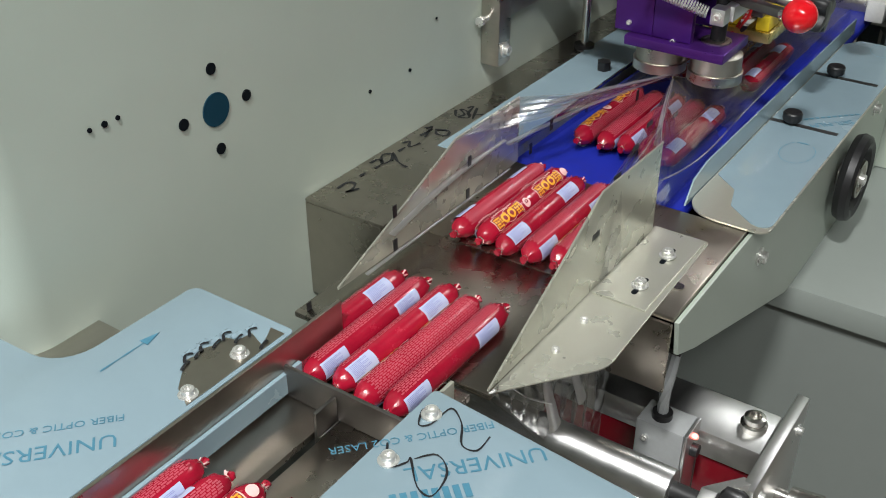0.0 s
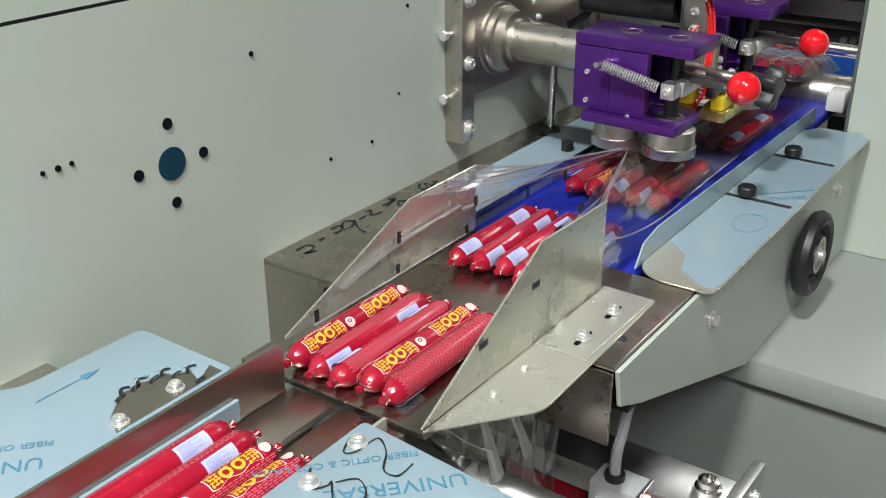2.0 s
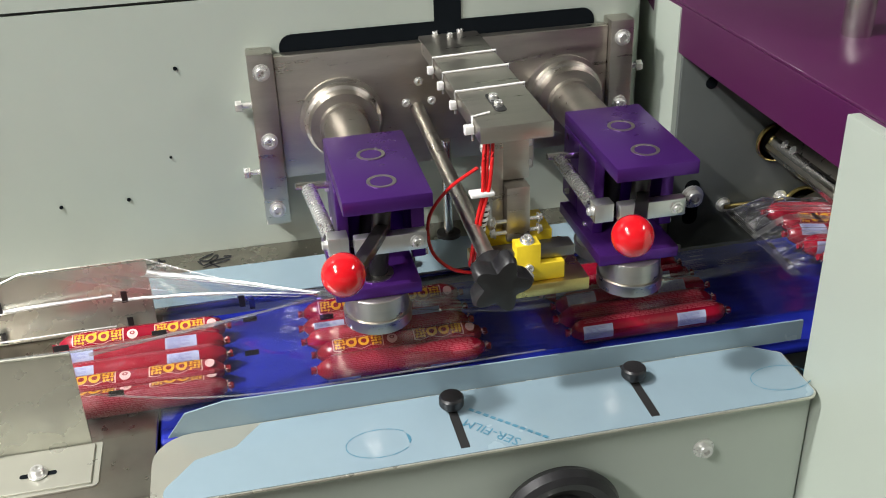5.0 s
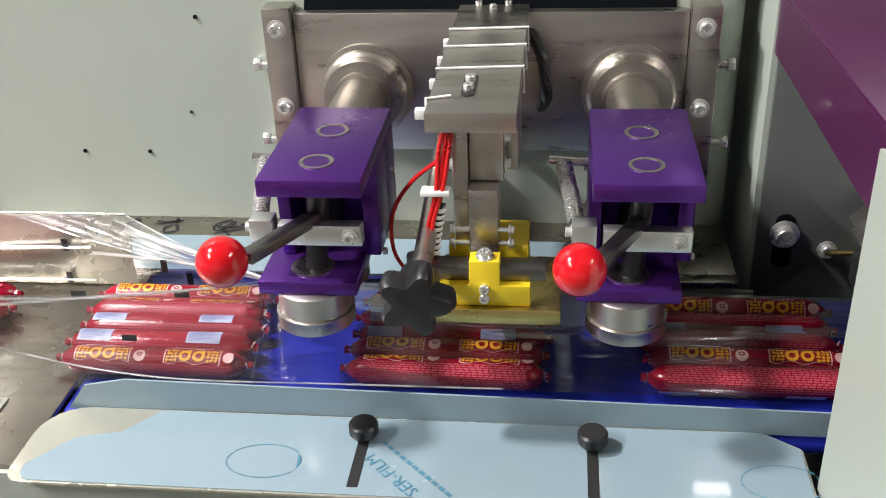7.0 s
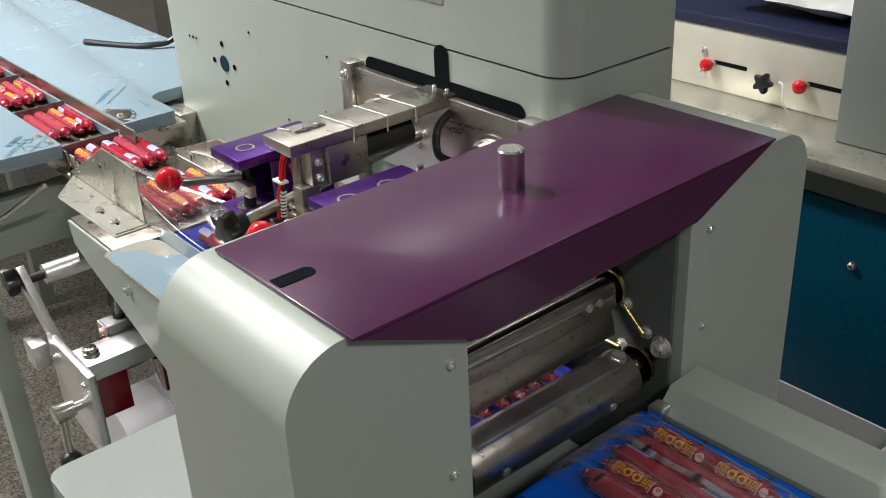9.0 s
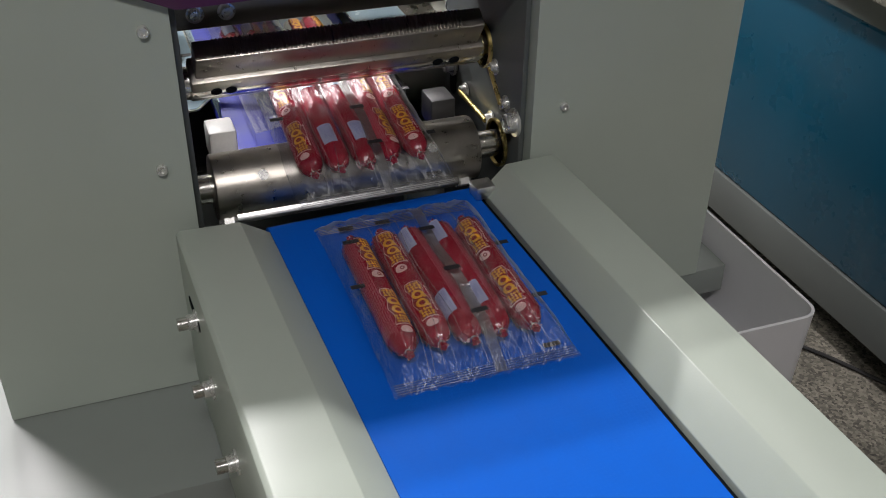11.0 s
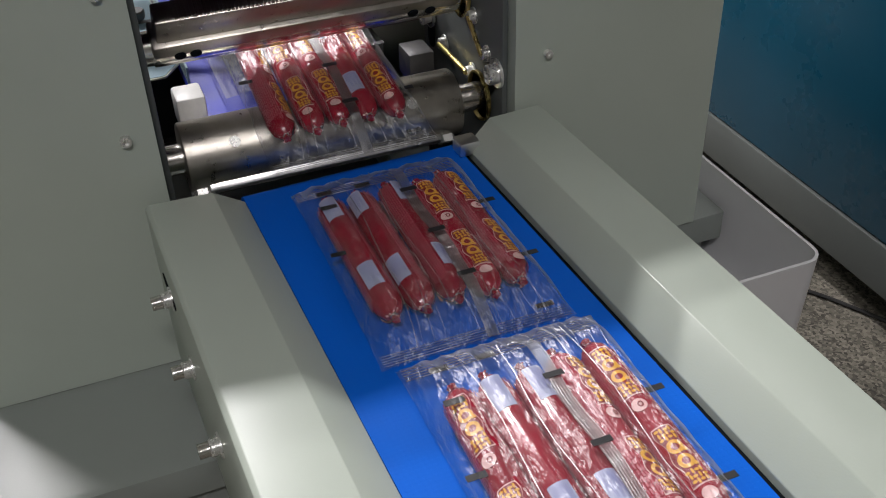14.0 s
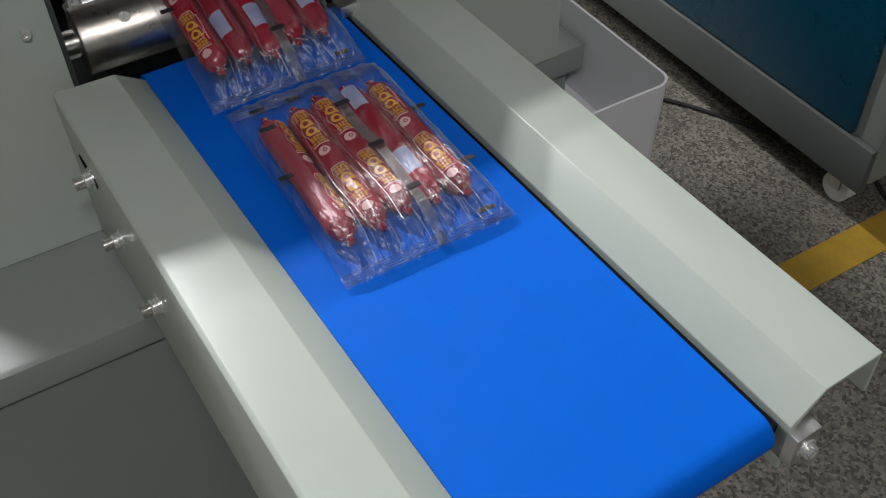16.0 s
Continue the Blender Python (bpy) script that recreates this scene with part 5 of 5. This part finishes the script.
    ring = [scrap.verts.new((cx + w * random.uniform(0.5, 1) * math.cos(a + k * 1.047), cy + w * random.uniform(0.5, 1) * math.sin(a + k * 1.047), max(0.003, h + random.uniform(-0.012, 0.012)))) for k in range(6)]
    mid = scrap.verts.new((cx, cy, h + random.uniform(0.002, 0.014)))
    for k in range(6):
        scrap.faces.new((ring[k], ring[(k + 1) % 6], mid))
single("plastic_scraps", scrap, SCRAP, "small clear film scraps, most added to give the floor a pale grain", "plastic scraps", "stuff")

# ---- neighbouring machine ----
nb = thing("neighbour_machine", (0.0, 1.4, 0), "neighbouring machine with teal blue cabinet and cream steel panel", "packaging machine")
NY = 1.10
part("blue_panel", box(-0.80, 0.29, NY, NY + 0.02, 0.20, 0.655, 0.004), NBBLUE, nb, "teal blue painted panel", True)
part("cabinet_frame", box(-0.86, 0.345, NY + 0.012, 1.75, 0.11, 0.72, 0.012), PAINT_D, nb, "", True)
part("bottom_rail", box(-0.86, 0.345, NY - 0.004, NY + 0.0115, 0.10, 0.197, 0.004), NBRAIL, nb, "", True)
part("ledge", box(-0.86, 0.345, 1.05, 1.26, 0.722, 0.748, 0.003), STEEL_P, nb, "", True)
part("cream_panel", box(-0.45, 0.02, 1.25, 1.265, 0.7485, 0.885, 0.002), CREAM, nb, "cream steel panel", True)
part("dark_top", box(-0.6, 0.3, 1.245, 1.7, 0.886, 0.91, 0.002), NAVYDARK, nb, "dark blue conveyor top", True)
part("column", box(0.012, 0.30, 1.15, 1.5, 0.7485, 1.5, 0.006), PAINT_DD, nb, "", True)
for x in (-0.345, -0.120):
    part("panel_slot", prism([(a, 1.2488, z) for a, z in rounded([(x + 0.005, 0.806), (x + 0.09, 0.806), (x + 0.09, 0.815), (x + 0.005, 0.815)], [0.004] * 4, 4)], (0, 0.001, 0)), HOLE, nb)
    part("ball_knob", ball((x, 1.232, 0.806), 0.0145), RED, nb, "red ball knob", True)
    part("knob_stem", cyl((x, 1.235, 0.806), (x + 0.01, 1.25, 0.810), 0.004), CHROME, nb, "", True)
part("star_knob", star((-0.200, 1.236, 0.797), (0, -1, 0.1), 0.023, 0.018), BLACK, nb, "black star knob", True)
part("star_stem", cyl((-0.200, 1.237, 0.797), (-0.200, 1.25, 0.797), 0.006), CHROME, nb, "", True)
bolt("panel_screw", (-0.365, 1.25, 0.83), (0, -1, 0), 0.006, nb)
bolt("panel_screw", (-0.365, 1.25, 0.785), (0, -1, 0), 0.006, nb)
part("wire_loop", tube(smooth_path([(-0.175, 1.247, 0.80), (-0.15, 1.22, 0.805), (-0.14, 1.21, 0.775), (-0.13, 1.22, 0.752)], 6), 0.002), WHITE, nb, "", True)
part("door_knob", ball((0.112, NY - 0.004, 0.54), 0.009), CHROME, nb, "", True)
for x in (-0.70, 0.26):
    caster = part("caster", cyl((x, NY + 0.05, 0.03), (x, NY + 0.08, 0.03), 0.03), WHITE, nb, "white caster wheel", True)
    part("caster_fork", box(x - 0.012, x + 0.012, NY + 0.045, NY + 0.085, 0.03, 0.115, 0.002), STEEL, caster, "", True)
bag = [[(-0.36 + 0.05 * i, 1.30 + 0.05 * j, 0.915 + 0.035 * math.sin(i * 0.9 + j) * math.sin(j * 1.1) + 0.03 + 0.006 * math.sin(i * 3.1 + j * 2.3)) for j in range(7)] for i in range(9)]
single("crumpled_sheet", sheet(bag), WHITE, "crumpled white plastic sheet lying on the neighbouring machine", "plastic sheet", smooth=True)

single("floor_line", box(0.338, 0.412, 0.94, 3.5, 0.0005, 0.002, 0), YLINE, "worn yellow line painted on the floor", "floor line", "structure")
cable = thing("floor_cable", (0.2, 0.9, 0), "thin dark cable lying on the floor", "cable")
part("cable", tube(smooth_path([(-0.7, 1.0, 0.006), (-0.3, 0.95, 0.006), (-0.138, 1.079, 0.006), (-0.056, 1.128, 0.006), (0.057, 1.187, 0.006), (0.156, 1.252, 0.006), (0.232, 1.282, 0.006), (0.317, 1.234, 0.006), (0.617, 1.134, 0.006)], 8), 0.0042), DARK, cable, "", True)

# far machine behind the infeed
fm = thing("distant_machine", (-1.6, 1.4, 0), "dull steel frame of a machine standing behind the infeed", "machine frame")
part("frame_post", box(-1.32, -1.24, 1.0, 1.08, 0.0, 1.5, 0.004), DARKSTEEL, fm, "", True)
part("frame_post", box(-1.12, -1.04, 1.0, 1.08, 0.0, 1.5, 0.004), STEEL, fm, "", True)
part("housing", box(-2.6, -1.33, 1.0, 1.6, 0.0, 0.98, 0.01), DARKSTEEL, fm)
part("pale_panel", box(-2.6, -1.45, 1.3, 1.7, 0.981, 1.7, 0.01), CREAM, fm)
lamp_arm = thing("black_hose", (-1.0, 0.3, 0.9), "black hose hanging over the infeed plate", "hose")
part("hose", tube(smooth_path([(-1.05, 0.42, 1.4), (-1.03, 0.40, 1.15), (-1.03, 0.36, 0.95), (-1.06, 0.30, 0.918), (-1.2, 0.22, 0.917)], 8), 0.006), BLACK, lamp_arm, "", True)

# ---- sausages ----
SR, SL = 0.0106, 0.150


def skin_patch(x0, x1, a0, a1, lift=0.0002, nx=6, na=6, wav=0.0):
    """A printed patch that follows the casing's curve."""
    rows = []
    for i in range(nx + 1):
        u = i / nx
        row = []
        for k in range(na + 1):
            a = a0 + (a1 - a0) * k / na
            e = wav * math.sin(u * 14) * (1 if k == na else -1 if k == 0 else 0)
            r = SR + lift
            row.append((x0 + (x1 - x0) * u, r * math.sin(a + e), r * math.cos(a + e)))
        rows.append(row)
    return sheet(rows)


def blob(cx, ca, rx, ra, lift, hole=0.0, n=16):
    """A round printed shape on the casing."""
    t = bmesh.new()
    r = SR + lift
    at = lambda u, v: Vector((cx + u * rx, r * math.sin(ca + v * ra), r * math.cos(ca + v * ra)))
    o = [t.verts.new(at(math.cos(i * 2 * math.pi / n), math.sin(i * 2 * math.pi / n))) for i in range(n)]
    if hole:
        q = [t.verts.new(at(hole * math.cos(i * 2 * math.pi / n), hole * math.sin(i * 2 * math.pi / n))) for i in range(n)]
        for i in range(n):
            j = (i + 1) % n
            t.faces.new((o[i], o[j], q[j], q[i]))
    else:
        c = t.verts.new(at(0, 0))
        for i in range(n):
            t.faces.new((o[i], o[(i + 1) % n], c))
    return t


def build_sausage():
    s = thing("sausage", (0, 0, 0), "red plastic-cased sausage with yellow print and lavender label", "sausage", "sausages on the line")
    h = SL / 2
    prof = [(0, 0.0026), (0.002, 0.0024), (0.0045, 0.0017), (0.0065, 0.0046), (0.010, 0.0074), (0.014, 0.0093), (0.020, SR), (SL - 0.020, SR), (SL - 0.014, 0.0093), (SL - 0.010, 0.0074), (SL - 0.0065, 0.0046), (SL - 0.0045, 0.0017), (SL - 0.002, 0.0024), (SL, 0.0026)]
    bm = lathe((-h, 0, 0), (1, 0, 0), prof, n=20)
    random.seed(2)
    for v in bm.verts:
        if abs(v.co.x) > h - 0.012:
            v.co.y += random.uniform(-0.0009, 0.0009)
            v.co.z += random.uniform(-0.0009, 0.0009)
    part("casing", bm, CASING, s, "", True)
    for x in (-h + 0.0052, h - 0.0052):
        part("clip", lathe((x - 0.0012, 0, 0), (1, 0, 0), [(0, 0.0022), (0.0004, 0.0027), (0.002, 0.0027), (0.0024, 0.0022)], n=12), CHROME, s, "small metal end clip", True)
    for e in (-1, 1):
        bm = mesh()
        for k in range(9):
            a = k * 0.698 + random.uniform(-0.2, 0.2)
            r, back = random.uniform(0.0034, 0.0058), random.uniform(-0.0045, 0.0035)
            at = lambda rr, aa, xx: bm.verts.new((e * (h - 0.0055) + e * xx, rr * math.sin(aa), rr * math.cos(aa)))
            bm.faces.new((at(0.0016, a - 0.3, 0), at(0.0016, a + 0.3, 0.0004), at(r, a + 0.12, back), at(r * 0.9, a - 0.15, back + 0.0008)))
        part("crimp", bm, PINK, s, "pale crimped casing end")
    # two yellow logos as plain shapes with a pink outline
    random.seed(21)
    for x0 in (-0.056, 0.012):
        part("pink_outline", skin_patch(x0 - 0.0012, x0 + 0.0412, -0.53, 0.53, 0.00012, 24, 6, 0.10), PINK, s, "pink print outline")
        part("logo_ground", skin_patch(x0 - 0.0003, x0 + 0.0403, -0.49, 0.49, 0.00022, 24, 6, 0.09), MAROON, s)
        bm = mesh()
        for cx in (x0 + 0.0145, x0 + 0.0248):
            merge(bm, blob(cx, 0.0, 0.0047, 0.42, 0.00036, 0.5))
            merge(bm, skin_patch(cx + 0.002, cx + 0.0044, 0.24, 0.46, 0.00036, 2, 2))
        for xa in (x0 + 0.0006, x0 + 0.0310):
            for c in range(3):
                for r in range(4):
                    u, v = random.uniform(-0.0004, 0.0004), random.uniform(-0.03, 0.03)
                    wide = (c + r) % 2
                    merge(bm, blob(xa + 0.0012 + 0.0030 * c + u, -0.34 + 0.23 * r + v, 0.0019 if wide else 0.0010, 0.07 if wide else 0.13, 0.00034 + 0.00001 * (3 * r + c), 0, 8))
        part("yellow_logo", bm, GOLD, s, "yellow printed shape")
        bm = mesh()
        for k in range(9):
            merge(bm, blob(x0 + 0.006 + 0.0034 * k, 0.74 + 0.05 * math.sin(k * 0.7), 0.0014, 0.085, 0.0003, 0.4, 8))
        part("pink_caption", bm, PINK, s)
    part("pink_emblem", blob(-0.0075, -0.1, 0.0045, 0.42, 0.0003, 0), PINK, s, "pink printed emblem")
    part("emblem_print", blob(-0.0075, -0.02, 0.0022, 0.16, 0.0005, 0.5, 10), MAROON, s)
    part("pink_emblem", blob(0.059, -0.05, 0.004, 0.4, 0.0003, 0), PINK, s, "pink printed emblem")
    for x0 in (-0.062, 0.022):
        part("label", skin_patch(x0, x0 + 0.026, 2.1, 3.25, 0.0002), LABEL, s, "lavender label")
        bm = skin_patch(x0 + 0.002, x0 + 0.011, 2.25, 2.29, 0.0004, 2, 1)
        for k in range(9):
            a = 2.34 + k * 0.09
            merge(bm, skin_patch(x0 + 0.002, x0 + (0.020 if k % 3 else 0.013), a, a + 0.035, 0.0004, 2, 1))
        part("label_print", bm, LABELBAR, s)
    bm = mesh()
    random.seed(4)
    for a0, rows_n in ((3.50, 14), (0.92, 7)):
        for k in range(rows_n):
            a, x = a0 + k * 0.155, -0.060 + 0.0021 * (k % 2)
            while x < 0.058:
                w = random.choice((0.0030, 0.0036, 0.0042))
                merge(bm, skin_patch(x, x + w, a, a + 0.105, 0.0002, 1, 1))
                x += w + 0.0008
    part("small_print", bm, FINEPRINT, s, "rows of fine pale print")
    return s


def build_pouch():
    p = thing("pouch", (0, 0, 0), "clear sealed plastic pouch round five red sausages", "plastic pouch", "pouches on the line")
    L, W = 0.105, 0.0655
    nx, ny = 56, 44
    random.seed(9)
    rows = []
    for i in range(nx + 1):
        u = -1 + 2 * i / nx
        row = []
        for k in range(ny + 1):
            v = -1 + 2 * k / ny
            e = min(1, max(0, (1 - abs(u)) / 0.3)) ** 0.6 * min(1, max(0, (1 - abs(v)) / 0.22)) ** 0.5
            z = -0.0082 + 0.0205 * e + e * (0.0017 * math.cos(v * 15.2) + 0.0006 * math.sin(u * 23 + 7 * v) + 0.0005 * math.sin(v * 41 - 9 * u + 2 * math.sin(u * 9))) + 0.0008 * (1 - e) * math.sin(v * 33 + 3 * math.sin(u * 6)) + random.uniform(-0.00015, 0.00015)
            row.append((u * L, v * W * (1 - 0.03 * math.cos(u * 1.5)), z))
        rows.append(row)
    part("pouch_film", sheet(rows), POUCH, p, "", True)
    strip = [[(u * L * 0.99, 0.004 + 0.008 * k + 0.001 * math.sin(u * 7), 0.0132 + 0.0006 * math.sin(u * 9 + k) - 0.02 * max(0, abs(u) - 0.72) / 0.28) for k in range(2)] for u in [-1 + i / 10 for i in range(21)]]
    part("fin_seam", sheet(strip), SEAM, p, "flat ribbed back seam", True)
    bm = mesh()
    for k in range(5):
        tube([(u * L * 0.98, 0.0048 + 0.0016 * k + 0.001 * math.sin(u * 7), 0.0137 + 0.0006 * math.sin(u * 9 + k / 5) - 0.02 * max(0, abs(u) - 0.72) / 0.28) for u in [-1 + i / 8 for i in range(17)]], 0.00022, bm, 4)
    part("seam_ribs", bm, FOLD, p, "fine ribs along the back seam")
    for s in (-1, 1):
        bm = mesh()
        for k in range(5):
            x = s * (L - 0.002 - k * 0.0022)
            tube([(x, -W * 0.96, -0.0075), (x, 0, -0.0072), (x, W * 0.96, -0.0075)], 0.0004, bm, 4)
        part("end_seal", bm, SEAM, p, "ribbed end seal")
    # tight creases that run in from the seals and between the sausages
    bm = mesh()
    for k in range(26):
        s = random.choice((-1, 1))
        y0 = random.uniform(-0.9, 0.9) * W
        length = random.uniform(0.012, 0.05)
        pts = []
        for i in range(5):
            u = i / 4
            x = s * (L - 0.004 - length * u)
            y = y0 * (1 - 0.12 * u) + 0.0011 * math.sin(k + 3 * u)
            e = min(1, max(0, (1 - abs(x) / L) / 0.3)) ** 0.6 * min(1, max(0, (1 - abs(y) / W) / 0.22)) ** 0.5
            pts.append((x, y, -0.0078 + 0.0208 * e))
        tube(pts, random.uniform(0.00014, 0.0003), bm, 4)
    for y in (-0.0335, -0.0115, 0.0335):
        tube([(x * L, y + 0.002 * math.sin(x * 5 + y * 90), 0.0120 - 0.009 * max(0, abs(x) - 0.6)) for x in (-0.8, -0.55, -0.25, 0, 0.3, 0.55, 0.8)], 0.0004, bm, 4)
    part("crease", bm, FOLD, p, "bright creases in the film", True)
    marks = [(-0.045, 0.008, 0.0142), (0.01, 0.008, 0.0142), (0.062, 0.008, 0.0138), (-0.095, -0.042, -0.006), (-0.095, -0.012, -0.006), (0.09, 0.05, -0.006), (-0.05, -0.05, 0.011), (0.0, -0.058, 0.006), (-0.02, 0.058, 0.006), (0.05, 0.058, 0.006)]
    for x, y, z in marks:
        part("print_mark", box(x - 0.0022, x + 0.0022, y - 0.006, y + 0.006, z, z + 0.0003, 0), INK, p, "black register mark")
    return p


PITCH, SPEED = 0.214, 0.1425
JUMPS = {0: (8.65, 10.65, 0.25), -1: (12.5, 14.5, 0.26), -2: (14.0, 16.0, 0.26), -3: (14.0, 16.0, 0.262)}


def lead(g, t):
    """Front end of group g along the line at time t."""
    x = -0.734 + SPEED * t + PITCH * g
    if g in JUMPS:
        a, b, d = JUMPS[g]
        x += d * min(1, max(0, (t - a) / (b - a)))
    if x < -0.515:
        x = -0.515 + (x + 0.515) * 1.10
    return x + 7 * max(0, x - 1.0)


def lane(g, t, y):
    """Pose of a thing that rides in group g, y off the lane's middle."""
    x = lead(g, t) - SL / 2
    yy, z, tilt = 0.022 + y, 0.8715 + SR, 0.0
    if 0.23 < x < 0.49:
        hill = math.cos(math.pi / 2 * (x - 0.36) / 0.13) ** 2
        z += 0.036 * hill
        if x > 0.29:
            tilt = 12.0 * math.sin(math.pi * min(1, (x - 0.29) / 0.18))
    if x > 0.28:
        u = min(1, (x - 0.28) / 0.16)
        yy += 0.012 * u + 0.035 * max(0, x - 0.44)
        z += (ZB + 0.0016 - 0.8715) * u
        x += 0.017 * math.sin(math.pi * min(1, (x - 0.28) / 0.18))
    if x > 0.93:
        d = x - 0.93
        x, z, tilt = min(x, 1.25 + 0.03 * g), max(0.03 + 0.02 * (4 - g), z - 4 * d * d), min(60, d * 220)
        if z < 0.3:
            tilt = 0
    return x, yy, z, tilt


RIDERS = []
# turn of each sausage about its length, near side of the lane first
ROLLS = {2: (-63, 228, 188, 35, 111), 1: (225, -63, 192, 218, 185), 0: (-63, 20, 111, 225, 35), -1: (-20, 12, 205, 190, 30), -2: (25, 165, 150, -30, 12), -3: (170, 190, 120, 0, -25), -4: (-45, 15, 5, 165, 20)}
random.seed(12)
first = build_sausage()
gap = 0.0222
for g in range(4, -10, -1):
    for k in range(5):
        roll = random.choice((-150, -100, -40, 0, 15, 35, 80, 120, 160, 175)) + random.uniform(-12, 12)
        if g in ROLLS:
            roll = ROLLS[g][k]
        ob = first if (g == 4 and k == 0) else copy_thing(first, pose(0, 0, 0))
        RIDERS.append((ob, g, (k - 2) * gap + random.uniform(-0.001, 0.001), roll, random.uniform(-0.004, 0.004), random.uniform(-0.8, 0.8)))
pouch0 = build_pouch()
POUCHES = []
for g in range(4, -8, -1):
    POUCHES.append((pouch0 if g == 4 else copy_thing(pouch0, pose(0, 0, 0)), g))

# ---- pushers of the infeed ----


def build_pusher():
    p = thing("pusher", (0, 0, 0), "folded steel pusher plate behind a group of sausages", "pusher", "infeed pushers")
    part("blade", box(-0.0015, 0.0015, -0.046, 0.055, 0.0, 0.0255, 0.0006), DARKSTEEL, p, "", True)
    part("web", box(-0.022, -0.0016, 0.0095, 0.0125, 0.0, 0.020, 0.0006), DARKSTEEL, p, "", True)
    part("foot", box(-0.02, 0.0, 0.009, 0.0145, -0.05, -0.0005, 0.0006), DARKSTEEL, p)
    return p


push0 = build_pusher()
PUSHERS = [(push0 if g == 2 else copy_thing(push0, pose(0, 0, 0)), g) for g in range(2, -8, -1)]

# ---- register marks that travel with the film over the forming plates ----
MARK_TRACKS = [
    (0.0713, 0.020, (0.011, 0.0006, 0.0048), [(-0.51, 0.02, 0.50), (-0.49, -0.0635, 0.72), (-0.461, -0.0635, 0.86), (-0.461, -0.0635, 0.957), (-0.41, -0.056, 0.957), (-0.155, 0.010, 0.9215), (-0.135, 0.012, 0.862)]),
    (0.1070, 0.050, (0.011, 0.0006, 0.0048), [(-0.53, 0.02, 0.50), (-0.56, -0.0635, 0.74), (-0.546, -0.0635, 0.91), (-0.45, -0.055, 0.905), (-0.345, -0.052, 0.905), (-0.17, -0.004, 0.905), (-0.135, 0.0, 0.862)]),
    (0.1070, 0.000, (0.005, 0.0006, 0.0110), [(-0.51, 0.10, 0.50), (-0.52, 0.1065, 0.84), (-0.505, 0.1065, 0.912), (-0.49, 0.0965, 0.912), (-0.344, 0.0965, 0.912), (-0.155, 0.020, 0.919), (-0.135, 0.018, 0.862)]),
    (0.1070, 0.060, (0.005, 0.0006, 0.0110), [(-0.53, 0.10, 0.50), (-0.60, 0.1065, 0.86), (-0.585, 0.1065, 0.884), (-0.575, 0.0965, 0.884), (-0.334, 0.0965, 0.880), (-0.16, 0.09, 0.888), (-0.135, 0.03, 0.862)]),
]
MARKS = []
for pitch, start, (dx, dy, dz), line in MARK_TRACKS:
    line = [Vector(p) for p in line]
    total = sum((b - a).length for a, b in zip(line, line[1:]))
    for k in range(-int(total / pitch), int(16 * SPEED / pitch) + 1):
        ob = turning("print_mark", box(-dx / 2, dx / 2, -dy / 2, dy / 2, -dz / 2, dz / 2, 0), INK, film, "black register mark")
        MARKS.append((ob, line, start - k * pitch, total))


def along(line, s):
    """Point at arc length s on a line of points."""
    for a, b in zip(line, line[1:]):
        d = (b - a).length
        if s <= d:
            return a.lerp(b, s / d)
        s -= d
    return line[-1].copy()


T_STEPS = [i * 0.25 for i in range(65)]


def motions():
    """Everything that rides along the line."""
    for ob, g, y, roll, dx, yaw in RIDERS:
        rows = []
        for t in T_STEPS:
            x, yy, z, tilt = lane(g, t, y)
            rows.append((t, pose(x + dx, yy, z, 0, tilt, yaw) @ pose(0, 0, 0, roll, 0, 0)))
        walk(ob, rows)
    for ob, g in POUCHES:
        rows = []
        for t in T_STEPS:
            x, yy, z, tilt = lane(g, t, 0)
            if x < 0.235:
                # the web lies flat under the belt until the jaws close on it
                z -= min(0.036, (0.235 - x) * 0.7)
            if x < -0.30:
                # the web comes up from the film roll below the former
                d = -0.30 - x
                x, z = -0.30 - min(d, 0.25) * 0.9, z - min(0.42, max(0, d - 0.0) * 1.0) - 0.03
            rows.append((t, pose(x, yy, z, 0, tilt, 0)))
        walk(ob, rows)
    for ob, line, s0, total in MARKS:
        rows = []
        for t in [k * 0.125 for k in range(129)]:
            s = min(total, max(0.0, s0 + SPEED * t))
            if 0 < t < 16 and (s0 + SPEED * (t + 0.13) <= 0 or s0 + SPEED * (t - 0.13) >= total):
                continue
            p = along(line, s) - film.location
            rows.append((t, pose(p.x, p.y, p.z)))
        walk(ob, rows)
    rows_up, rows_low = [], []
    for t in [k * 0.05 for k in range(321)]:
        c, f = divmod((t - 14.95) / 1.5, 1.0)
        a = float(np.interp(f, (0, 0.04, 0.15, 0.367, 0.5, 0.64, 0.77, 1), (0, 15, 105, 142, 180, 295, 330, 360)))
        turn = c * 360 + a
        rows_up.append((t, Matrix.Translation(UP_AXIS - sj.location) @ pose(0, 0, 0, 0, -turn, 0)))
        rows_low.append((t, Matrix.Translation(LOW_AXIS - sj.location) @ pose(0, 0, 0, 0, turn, 0)))
    walk(upper_jaw, rows_up)
    walk(lower_jaw, rows_low)
    for ob, g in PUSHERS:
        rows = []
        for t in T_STEPS:
            x = lead(g, t) - SL - 0.004
            z = 0.8698
            if x > -0.66:
                z -= min(0.25, (x + 0.66) * 2.2)
                x = min(x, -0.61)
            rows.append((t, pose(max(x, -2.1), 0, z)))
        walk(ob, rows)


motions()
